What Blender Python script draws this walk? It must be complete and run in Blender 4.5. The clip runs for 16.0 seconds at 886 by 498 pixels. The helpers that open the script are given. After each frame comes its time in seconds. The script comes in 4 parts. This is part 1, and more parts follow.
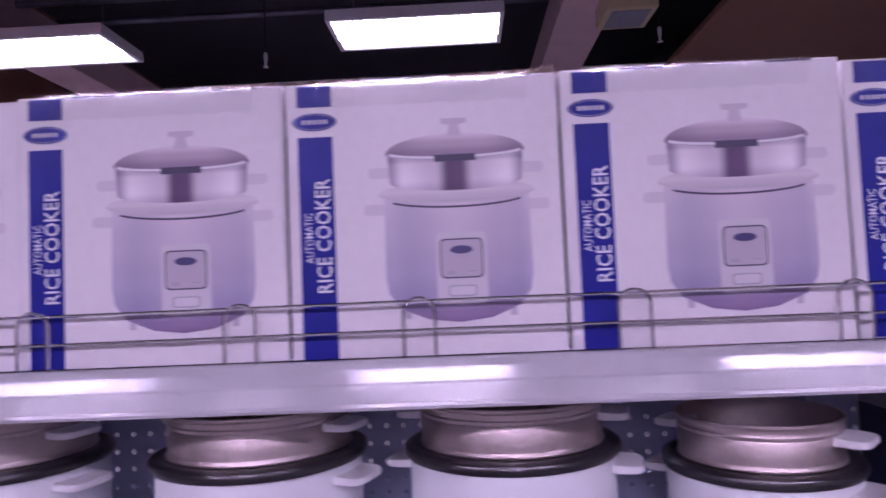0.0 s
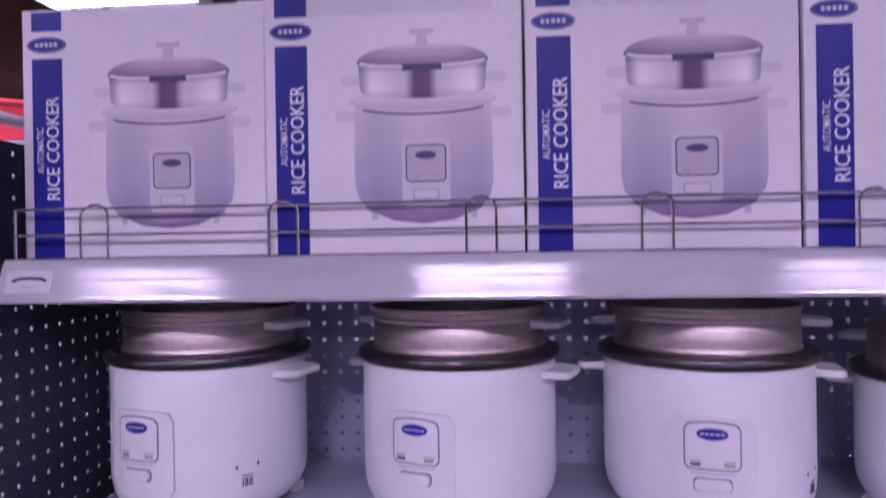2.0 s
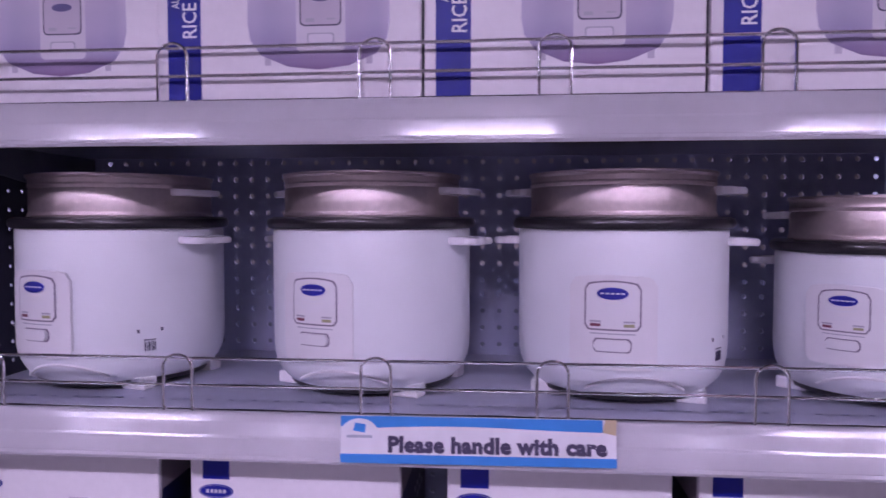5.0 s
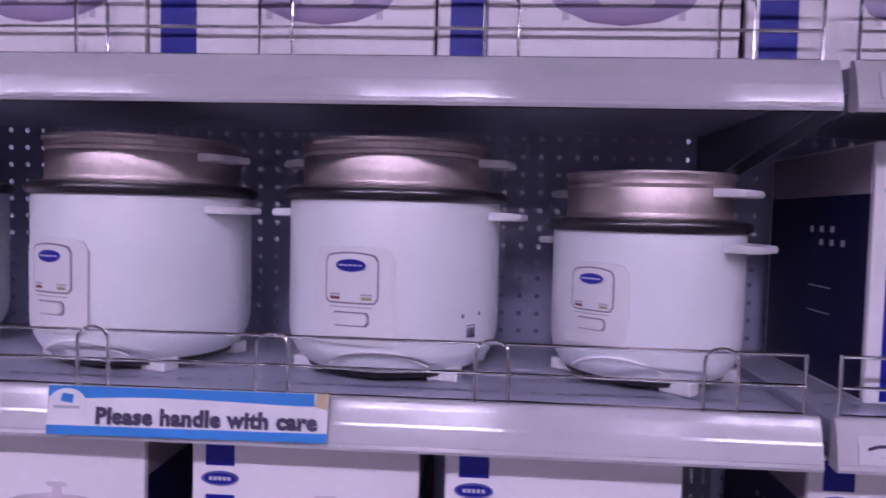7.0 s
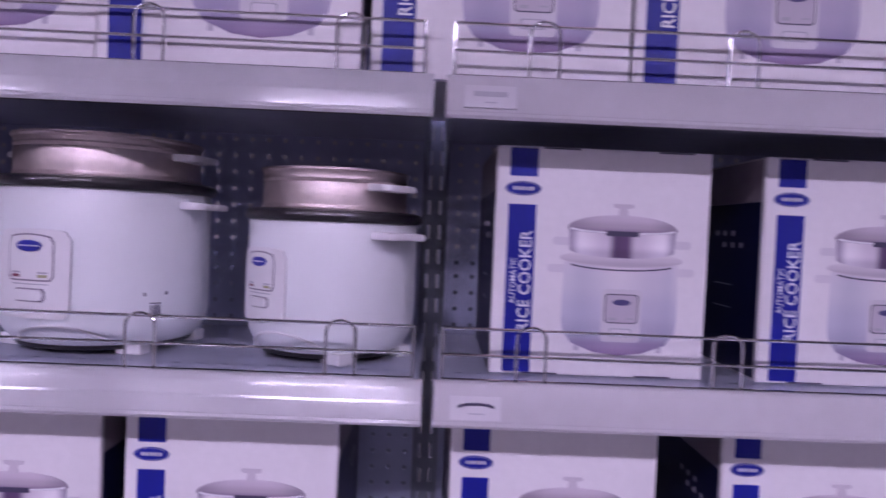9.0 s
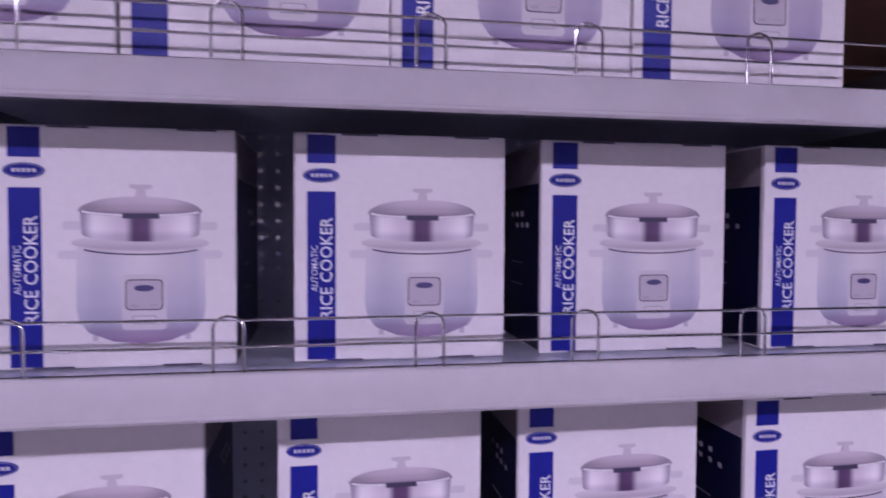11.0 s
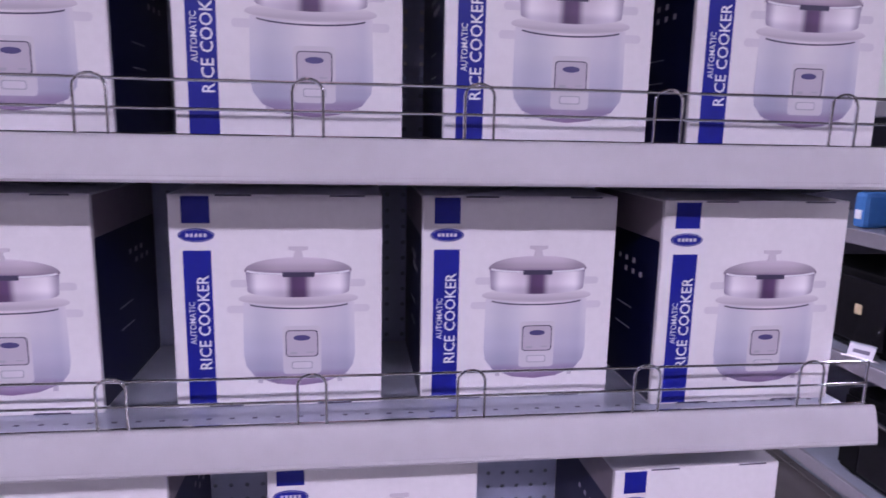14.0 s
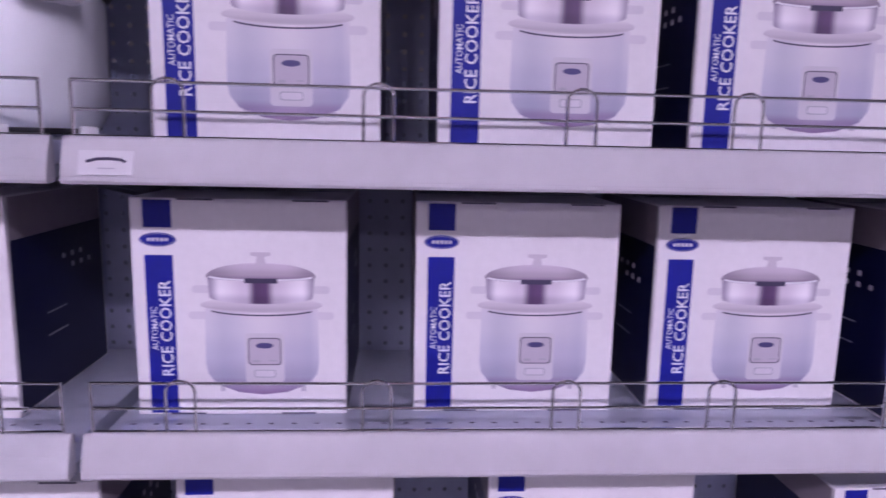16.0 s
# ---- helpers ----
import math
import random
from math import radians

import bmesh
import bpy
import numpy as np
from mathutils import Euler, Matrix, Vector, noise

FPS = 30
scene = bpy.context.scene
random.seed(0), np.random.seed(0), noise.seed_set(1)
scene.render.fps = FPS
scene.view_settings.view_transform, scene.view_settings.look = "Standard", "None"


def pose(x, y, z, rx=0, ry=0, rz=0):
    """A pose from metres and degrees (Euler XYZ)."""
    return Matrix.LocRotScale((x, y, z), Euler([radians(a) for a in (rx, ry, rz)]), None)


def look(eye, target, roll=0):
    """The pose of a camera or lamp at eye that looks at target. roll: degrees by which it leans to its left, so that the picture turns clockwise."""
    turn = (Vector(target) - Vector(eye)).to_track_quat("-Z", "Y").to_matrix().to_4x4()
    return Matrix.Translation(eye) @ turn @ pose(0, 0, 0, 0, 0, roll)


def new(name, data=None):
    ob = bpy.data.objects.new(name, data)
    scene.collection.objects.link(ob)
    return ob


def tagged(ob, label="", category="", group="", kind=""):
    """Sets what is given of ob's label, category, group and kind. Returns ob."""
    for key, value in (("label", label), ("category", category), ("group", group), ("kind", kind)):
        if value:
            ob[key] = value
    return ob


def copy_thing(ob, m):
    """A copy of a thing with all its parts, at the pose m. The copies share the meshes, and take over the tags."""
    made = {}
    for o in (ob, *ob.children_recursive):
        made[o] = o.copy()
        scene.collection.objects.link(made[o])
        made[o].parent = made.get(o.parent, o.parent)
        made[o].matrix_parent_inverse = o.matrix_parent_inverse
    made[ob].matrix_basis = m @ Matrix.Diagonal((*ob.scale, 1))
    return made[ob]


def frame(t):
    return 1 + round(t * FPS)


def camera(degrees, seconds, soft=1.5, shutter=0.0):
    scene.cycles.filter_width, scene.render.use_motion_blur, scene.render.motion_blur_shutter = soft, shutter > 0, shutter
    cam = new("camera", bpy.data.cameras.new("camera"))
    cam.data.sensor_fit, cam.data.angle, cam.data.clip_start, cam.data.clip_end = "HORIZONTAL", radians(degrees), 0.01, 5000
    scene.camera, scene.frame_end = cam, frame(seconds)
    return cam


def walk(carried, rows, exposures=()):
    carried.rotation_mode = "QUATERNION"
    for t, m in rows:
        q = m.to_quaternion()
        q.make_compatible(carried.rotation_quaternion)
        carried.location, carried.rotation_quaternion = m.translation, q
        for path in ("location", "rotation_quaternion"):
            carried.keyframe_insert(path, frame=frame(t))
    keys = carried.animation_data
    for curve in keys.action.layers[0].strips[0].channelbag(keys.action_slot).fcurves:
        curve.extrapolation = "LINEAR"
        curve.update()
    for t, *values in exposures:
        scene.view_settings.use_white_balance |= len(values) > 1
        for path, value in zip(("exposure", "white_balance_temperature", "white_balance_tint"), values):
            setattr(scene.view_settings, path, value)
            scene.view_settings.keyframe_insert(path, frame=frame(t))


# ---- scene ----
cam = camera(67.0, 16.0, soft=1.6, shutter=0.5)
PATH = [
    (0, (-0.507, -0.703, 1.52), (-0.574, 1.293, 1.622), -2.4),
    (0.5, (-0.629, -0.719, 1.52), (-0.733, 1.275, 1.634), -2.0),
    (1, (-0.688, -0.735, 1.504), (-0.811, 1.26, 1.585), -0.9),
    (1.5, (-0.724, -0.755, 1.498), (-0.913, 1.234, 1.587), -0.7),
    (2, (-0.735, -0.742, 1.449), (-0.903, 1.251, 1.443), -0.9),
    (2.5, (-0.741, -0.738, 1.388), (-0.961, 1.248, 1.313), -0.2),
    (3, (-0.752, -0.717, 1.348), (-0.946, 1.272, 1.264), -0.9),
    (3.5, (-0.745, -0.72, 1.343), (-0.909, 1.27, 1.237), -0.7),
    (6, (-0.479, -0.682, 1.293), (-0.665, 1.308, 1.212), 0.3),
    (6.5, (-0.408, -0.664, 1.293), (-0.561, 1.328, 1.211), -0.4),
    (7, (-0.341, -0.665, 1.282), (-0.465, 1.329, 1.18), 1.4),
    (7.3, (-0.317, -0.671, 1.271), (-0.384, 1.328, 1.222), 1.6),
    (7.5, (-0.3, -0.669, 1.278), (-0.333, 1.33, 1.214), 1.4),
    (8, (-0.236, -0.689, 1.274), (-0.25, 1.311, 1.266), 1.4),
    (8.5, (-0.124, -0.722, 1.265), (-0.143, 1.277, 1.279), 2.0),
    (9, (0.001, -0.753, 1.264), (0.034, 1.246, 1.206), 2.4),
    (9.5, (0.115, -0.786, 1.272), (0.223, 1.21, 1.208), 1.4),
    (10, (0.213, -0.775, 1.266), (0.426, 1.213, 1.232), 1.2),
    (10.2, (0.269, -0.771, 1.274), (0.544, 1.209, 1.248), 1.3),
    (12.5, (0.628, -0.758, 1.173), (1.0, 1.186, 0.884), 0.5),
    (13, (0.642, -0.75, 1.134), (1.006, 1.188, 0.796), 0.8),
    (13.5, (0.648, -0.752, 1.107), (0.966, 1.195, 0.773), 1.4),
    (14, (0.634, -0.76, 1.104), (0.892, 1.191, 0.748), 1.2),
    (14.5, (0.596, -0.759, 1.088), (0.775, 1.2, 0.726), 1.3),
    (15, (0.552, -0.75, 1.082), (0.689, 1.215, 0.737), 0.8),
    (15.5, (0.489, -0.756, 1.093), (0.614, 1.213, 0.764), 1.3),
    (16, (0.377, -0.747, 1.096), (0.504, 1.223, 0.771), 1.3),
]
EXPOSURES = [(0, 0.1, 6300, 18), (2, 0.0, 6280, 18), (3.5, -0.1, 6250, 18), (7, -0.07, 6250, 12), (9.5, -0.06, 6300, 9), (12.5, 0.07, 6500, 0), (14, 0.11, 6550, -4), (14.7, 0.1, 6550, -4), (15.5, 0.18, 6450, 4), (16, 0.2, 6450, 4)]
walk(cam, [(t, look(eye, target, roll)) for t, eye, target, roll in PATH], EXPOSURES)

# ---- light ----
world = bpy.data.worlds.new("store_dark")
scene.world = world
world.use_nodes = True
world.node_tree.nodes["Background"].inputs[0].default_value = (0.30, 0.26, 0.42, 1)
world.node_tree.nodes["Background"].inputs[1].default_value = 0.02

LAMP_COLOUR = (0.88, 0.72, 1.06)
LAMP_Z = 3.3
# the unseen lamp at (1.94, -3.9) is added to brighten the right bay
LAMP_SPOTS = [(lx, ly) for ly in (-8.3, -3.9, 0.52, 3.95) for lx in (-6.22, -3.5, -0.78, 1.94, 4.66) if (lx, ly) not in ((1.94, 3.95), (1.94, 0.52), (4.66, 0.52))]
for lx, ly in LAMP_SPOTS:
    ld = bpy.data.lights.new("troffer_light", "AREA")
    ld.shape, ld.size, ld.size_y = "RECTANGLE", 1.12, 0.28
    ld.energy, ld.color = 260.0, LAMP_COLOUR
    lo = new("troffer_light", ld)
    lo.matrix_world = pose(lx, ly, LAMP_Z + 0.022)


# ---- materials ----
def nodes_of(name):
    m = bpy.data.materials.new(name)
    m.use_nodes = True
    nt = m.node_tree
    return m, nt, nt.nodes["Principled BSDF"]


def surf(name, col, rough=0.5, metal=0.0, vary=0.06, scale=40.0, bump=0.0, bump_scale=300.0, stain=0.06, coat=0.0, spec=0.5):
    """A painted, printed or metal surface with fine grain and broad uneven patches."""
    m, nt, b = nodes_of(name)
    tc = nt.nodes.new("ShaderNodeTexCoord")
    fine = nt.nodes.new("ShaderNodeTexNoise")
    fine.inputs["Scale"].default_value, fine.inputs["Detail"].default_value = scale, 6
    broad = nt.nodes.new("ShaderNodeTexNoise")
    broad.inputs["Scale"].default_value, broad.inputs["Detail"].default_value = 5.0, 3
    for n in (fine, broad):
        nt.links.new(tc.outputs["Object"], n.inputs["Vector"])
    prev = None
    base = nt.nodes.new("ShaderNodeRGB")
    base.outputs[0].default_value = (*col, 1)
    prev = base.outputs[0]
    for n, amount in ((fine, vary), (broad, stain)):
        mr = nt.nodes.new("ShaderNodeMapRange")
        mr.inputs["From Min"].default_value, mr.inputs["From Max"].default_value = 0.3, 0.7
        mr.inputs["To Min"].default_value, mr.inputs["To Max"].default_value = 1 - amount, 1 + amount * 0.5
        nt.links.new(n.outputs["Fac"], mr.inputs["Value"])
        mx = nt.nodes.new("ShaderNodeVectorMath")
        mx.operation = "MULTIPLY"
        nt.links.new(prev, mx.inputs[0])
        nt.links.new(mr.outputs[0], mx.inputs[1])
        prev = mx.outputs[0]
    nt.links.new(prev, b.inputs["Base Color"])
    rr = nt.nodes.new("ShaderNodeMapRange")
    rr.inputs["To Min"].default_value, rr.inputs["To Max"].default_value = max(0.02, rough - 0.08), min(1, rough + 0.08)
    nt.links.new(broad.outputs["Fac"], rr.inputs["Value"])
    nt.links.new(rr.outputs[0], b.inputs["Roughness"])
    b.inputs["Metallic"].default_value = metal
    b.inputs["Coat Weight"].default_value = coat
    b.inputs["Specular IOR Level"].default_value = spec
    if bump:
        bn = nt.nodes.new("ShaderNodeTexNoise")
        bn.inputs["Scale"].default_value, bn.inputs["Detail"].default_value = bump_scale, 4
        nt.links.new(tc.outputs["Object"], bn.inputs["Vector"])
        bp = nt.nodes.new("ShaderNodeBump")
        bp.inputs["Strength"].default_value, bp.inputs["Distance"].default_value = bump, 0.002
        nt.links.new(bn.outputs["Fac"], bp.inputs["Height"])
        nt.links.new(bp.outputs[0], b.inputs["Normal"])
    return m


def ramp_print(name, ramps, rough=0.45):
    """Printed ink: tones along one or two axes of the carton, multiplied."""
    m, nt, b = nodes_of(name)
    tc = nt.nodes.new("ShaderNodeTexCoord")
    sp = nt.nodes.new("ShaderNodeSeparateXYZ")
    nt.links.new(tc.outputs["Object"], sp.inputs[0])
    prev = None
    for axis, lo, hi, stops in ramps:
        mr = nt.nodes.new("ShaderNodeMapRange")
        mr.inputs["From Min"].default_value, mr.inputs["From Max"].default_value = lo, hi
        nt.links.new(sp.outputs[axis], mr.inputs["Value"])
        cr = nt.nodes.new("ShaderNodeValToRGB")
        cr.color_ramp.interpolation = "EASE"
        el = cr.color_ramp.elements
        while len(el) < len(stops):
            el.new(0.5)
        for e, (p, c) in zip(el, stops):
            e.position, e.color = p, (*c, 1)
        nt.links.new(mr.outputs[0], cr.inputs[0])
        if prev is None:
            prev = cr.outputs[0]
        else:
            mx = nt.nodes.new("ShaderNodeVectorMath")
            mx.operation = "MULTIPLY"
            nt.links.new(prev, mx.inputs[0])
            nt.links.new(cr.outputs[0], mx.inputs[1])
            prev = mx.outputs[0]
    nt.links.new(prev, b.inputs["Base Color"])
    b.inputs["Roughness"].default_value = rough
    return m


CARD = surf("white_card", (0.80, 0.77, 0.80), 0.42, vary=0.03, scale=90, bump=0.05, bump_scale=160, stain=0.05)
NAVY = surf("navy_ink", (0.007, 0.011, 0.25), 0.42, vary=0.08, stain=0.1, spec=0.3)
# side navy is darkened to carry the shade in the gaps between cartons
NAVY_SHADED = surf("navy_side_ink_shaded", (0.004, 0.005, 0.040), 0.4, vary=0.08, stain=0.1)
INK_WHITE = surf("white_ink", (0.80, 0.79, 0.84), 0.45, vary=0.02)
INK_GREY = surf("grey_ink", (0.42, 0.41, 0.47), 0.45, vary=0.04)
# dark grey that paints the shade along moulded edges of the cooker panel
LINE_SHADE = surf("moulded_line_shade", (0.22, 0.19, 0.25), 0.45, vary=0.04)
INK_DARK = surf("dark_ink", (0.05, 0.04, 0.09), 0.45, vary=0.04)
INK_RIM_EDGE = surf("rim_edge_ink", (0.60, 0.55, 0.61), 0.45, vary=0.03)
INK_PLATE = surf("plate_ink", (0.52, 0.47, 0.55), 0.45, vary=0.03)
INK_EDGE = surf("edge_ink", (0.52, 0.48, 0.56), 0.45, vary=0.03)
INK_PANEL = surf("panel_ink", (0.64, 0.61, 0.66), 0.45, vary=0.02)
INK_FAINT = surf("faint_ink", (0.69, 0.65, 0.71), 0.45, vary=0.03)
SHELF = surf("shelf_grey_paint", (0.43, 0.45, 0.56), 0.38, vary=0.05, scale=60, stain=0.10)
RAIL = surf("rail_white_plastic", (0.54, 0.53, 0.57), 0.14, vary=0.03, stain=0.08, spec=1.0)
# fine ridges along the extruded rail spread its gloss up and down
grain = RAIL.node_tree.nodes.new("ShaderNodeCombineXYZ")
grain.inputs[2].default_value = 1.0
rail_shader = next(n for n in RAIL.node_tree.nodes if n.type == "BSDF_PRINCIPLED")
rail_shader.inputs["Anisotropic"].default_value = 0.92
RAIL.node_tree.links.new(grain.outputs[0], rail_shader.inputs["Tangent"])
RAIL_DULL = surf("rail_dull_plastic", (0.52, 0.50, 0.54), 0.40, vary=0.03, stain=0.08, spec=0.3)
CROSS_RAIL = surf("rail_grey_paint", (0.20, 0.19, 0.22), 0.55, vary=0.04, stain=0.08, spec=0.3)
PEG = surf("pegboard_grey_paint", (0.39, 0.41, 0.56), 0.42, vary=0.05, stain=0.1)
UPRIGHT = surf("upright_grey_paint", (0.20, 0.22, 0.27), 0.4, vary=0.06, stain=0.1)
CHROME = surf("chrome_wire", (0.86, 0.85, 0.87), 0.13, metal=1.0, vary=0.05)
ENAMEL = surf("white_enamel", (0.79, 0.81, 0.84), 0.32, vary=0.015, scale=20, stain=0.03)
PLASTIC = surf("white_plastic", (0.78, 0.77, 0.79), 0.34, vary=0.02, stain=0.03)
BLACK_PLASTIC = surf("black_plastic", (0.016, 0.014, 0.018), 0.3, vary=0.1)
ALU = surf("brushed_aluminium", (0.66, 0.57, 0.55), 0.50, metal=1.0, vary=0.07, scale=120, stain=0.08)
BADGE = surf("blue_badge", (0.022, 0.022, 0.32), 0.3)
RED_INK = surf("red_print", (0.20, 0.05, 0.09), 0.4)
GREEN_INK = surf("olive_print", (0.36, 0.36, 0.20), 0.4)
SIGN_BLUE = surf("sign_blue", (0.045, 0.25, 0.66), 0.3)
INK_BADGE = surf("printed_badge_ink", (0.06, 0.05, 0.17), 0.45)
INK_KNOB = surf("knob_ink", (0.60, 0.55, 0.61), 0.45, vary=0.03)
# upper carton side, darkened in its colour because it stands in shade
SIDE_SHADED = surf("side_grey_brown_shaded", (0.33, 0.28, 0.32), 0.45, vary=0.05, stain=0.1)
SIGN_WHITE = surf("sign_white", (0.80, 0.79, 0.82), 0.3)
FLOOR = surf("floor_tile", (0.06, 0.055, 0.057), 0.25, vary=0.08, scale=12, stain=0.1)
GROUT = surf("floor_grout", (0.06, 0.057, 0.057), 0.8)
WHITE_WALL = surf("pale_wall_paint", (0.50, 0.48, 0.49), 0.6, vary=0.03, stain=0.05)
END_GREY = surf("end_panel_dark_paint", (0.043, 0.043, 0.072), 0.4, vary=0.06, stain=0.1)
WALLP = surf("wall_paint", (0.10, 0.088, 0.09), 0.7, vary=0.04, stain=0.08)
BROWN = surf("brown_soffit_paint", (0.24, 0.12, 0.085), 0.6, vary=0.06, stain=0.12)
PIPE = surf("dull_pipe_metal", (0.11, 0.11, 0.15), 0.35, metal=0.6, vary=0.2, scale=15, stain=0.3)
VOID = surf("dark_ceiling_paint", (0.022, 0.020, 0.036), 0.8, vary=0.15, scale=8, stain=0.2)
BEAM = surf("beam_paint", (0.64, 0.46, 0.49), 0.6, vary=0.05, stain=0.1)
FIXTURE = surf("fixture_white_metal", (0.72, 0.71, 0.74), 0.35)
LOUVRE = surf("louvre_aluminium", (0.8, 0.8, 0.84), 0.18, metal=1.0)
CREAM = surf("cream_plastic", (0.55, 0.45, 0.28), 0.5)
WHITE_BOARD = surf("white_board_paint", (0.82, 0.86, 0.80), 0.5, vary=0.02)
POT = surf("blue_grey_enamel", (0.42, 0.45, 0.52), 0.3)
GLOSS_BLACK = surf("gloss_black", (0.005, 0.005, 0.007), 0.15, vary=0.1, coat=0.1, spec=0.3)
OVEN_BLACK = surf("oven_black_paint", (0.003, 0.003, 0.004), 0.5, vary=0.15, spec=0.08)
LABEL_CARD = surf("label_card", (0.60, 0.58, 0.62), 0.4, vary=0.03)
KRAFT = surf("brown_board", (0.16, 0.11, 0.09), 0.8, vary=0.12)
RED = surf("red_plastic", (0.70, 0.05, 0.07), 0.35)
BLUE_BAG = surf("blue_film", (0.06, 0.19, 0.48), 0.25)

TAPE, tape_nt, tape_b = nodes_of("clear_tape")
tape_out = tape_nt.nodes["Material Output"]
tape_mix, tape_clear, tape_gloss = (tape_nt.nodes.new("ShaderNode" + kind) for kind in ("MixShader", "BsdfTransparent", "BsdfGlossy"))
tape_noise, tape_bump = (tape_nt.nodes.new("ShaderNode" + kind) for kind in ("TexNoise", "Bump"))
tape_noise.inputs["Scale"].default_value = 38
tape_bump.inputs["Strength"].default_value, tape_bump.inputs["Distance"].default_value = 0.9, 0.004
tape_nt.links.new(tape_noise.outputs["Fac"], tape_bump.inputs["Height"])
tape_nt.links.new(tape_bump.outputs[0], tape_gloss.inputs["Normal"])
tape_gloss.inputs["Roughness"].default_value = 0.12
tape_mix.inputs[0].default_value = 0.09
tape_nt.links.new(tape_clear.outputs[0], tape_mix.inputs[1])
tape_nt.links.new(tape_gloss.outputs[0], tape_mix.inputs[2])
tape_nt.links.new(tape_mix.outputs[0], tape_out.inputs["Surface"])

tube_m, tnt, tb = nodes_of("fluorescent_tube")
tb.inputs["Emission Color"].default_value = (0.90, 0.82, 1.0, 1)
tb.inputs["Emission Strength"].default_value = 14.0
TUBE = tube_m

# printed cooker picture tones, across or up the carton
def printed_tones(size, x0, x1, deep):
    """Inks of the cooker picture for one carton size, with the picture between x0 and x1; deep: the richer print of the large carton."""
    z = size
    if deep:
        rise = [(0.0, (0.17, 0.09, 0.21)), (0.10, (0.26, 0.19, 0.33)), (0.22, (0.40, 0.36, 0.50)), (0.45, (0.49, 0.45, 0.56)), (0.75, (0.58, 0.53, 0.61)), (1.0, (0.66, 0.60, 0.66))]
        dome = [(0.0, (0.12, 0.07, 0.15)), (0.30, (0.27, 0.21, 0.29)), (0.65, (0.43, 0.36, 0.43)), (1.0, (0.68, 0.63, 0.68))]
    else:
        rise = [(0.0, (0.22, 0.15, 0.27)), (0.09, (0.31, 0.25, 0.38)), (0.20, (0.44, 0.43, 0.53)), (0.45, (0.57, 0.56, 0.64)), (0.75, (0.67, 0.65, 0.69)), (1.0, (0.70, 0.66, 0.70))]
        dome = [(0.0, (0.20, 0.15, 0.23)), (0.30, (0.40, 0.35, 0.41)), (0.65, (0.52, 0.47, 0.53)), (1.0, (0.70, 0.66, 0.70))]
    body = ramp_print("printed_body", [
        (2, 0.034 * z, 0.178 * z, rise),
        (0, x0 * z, x1 * z, [(0.0, (0.98, 0.98, 1.02)), (0.16, (0.84, 0.85, 0.92)), (0.5, (1.1, 1.08, 1.08)), (0.80, (0.92, 0.90, 0.96)), (0.92, (0.86, 0.86, 0.94)), (1.0, (1.0, 0.99, 1.02))])])
    steam = ramp_print("printed_steamer", [
        (0, x0 * z, x1 * z, [(0.04, (0.36, 0.31, 0.42)), (0.14, (0.84, 0.80, 0.84)), (0.36, (0.66, 0.60, 0.67)), (0.45, (0.09, 0.045, 0.12)), (0.54, (0.11, 0.055, 0.14)), (0.63, (0.64, 0.58, 0.65)), (0.86, (0.86, 0.82, 0.86)), (0.97, (0.34, 0.30, 0.40))]),
        (2, 0.184 * z, 0.226 * z, [(0.0, (0.80, 0.78, 0.84)), (0.3, (1.08, 1.08, 1.08)), (0.7, (1, 1, 1)), (0.85, (0.70, 0.67, 0.73)), (1.0, (1.05, 1.05, 1.05))])])
    lid = ramp_print("printed_lid", [
        (2, 0.215 * z, 0.248 * z, dome),
        (0, x0 * z, x1 * z, [(0.0, (0.75, 0.72, 0.78)), (0.35, (1.1, 1.08, 1.1)), (0.7, (1.15, 1.12, 1.14)), (1.0, (0.72, 0.70, 0.76))])])
    rim = ramp_print("printed_rim", [
        (2, 0.169 * z, 0.196 * z, [(0.0, (0.50, 0.45, 0.52)), (0.3, (0.62, 0.57, 0.63)), (0.55, (0.72, 0.68, 0.72)), (0.75, (0.67, 0.62, 0.67)), (1.0, (0.60, 0.55, 0.61))])])
    return body, steam, lid, rim


# ---- mesh helpers ----
def part(name, bm, material, parent, label=""):
    me = bpy.data.meshes.new(name)
    bm.to_mesh(me)
    bm.free()
    me.materials.append(material)
    ob = new(name, me)
    if parent is not None:
        ob.parent = parent
    if label:
        ob["label"] = label
    return ob


def smooth(ob, angle=40):
    me = ob.data
    me.polygons.foreach_set("use_smooth", [True] * len(me.polygons))
    me.set_sharp_from_angle(angle=radians(angle))
    return ob


def thing(name, m=None):
    ob = new(name)
    ob.empty_display_size = 0.05
    if m is not None:
        ob.matrix_basis = m
    return ob


def box(x0, x1, y0, y1, z0, z1, bev=0.0, seg=2, bm=None):
    bm = bm or bmesh.new()
    r = bmesh.ops.create_cube(bm, size=1.0, matrix=Matrix.Translation(((x0 + x1) / 2, (y0 + y1) / 2, (z0 + z1) / 2)) @ Matrix.Diagonal((x1 - x0, y1 - y0, z1 - z0, 1)))
    if bev:
        vs = set(r["verts"])
        es = [e for e in bm.edges if e.verts[0] in vs]
        bmesh.ops.bevel(bm, geom=es, offset=bev, segments=seg, affect="EDGES", profile=0.6)
    return bm


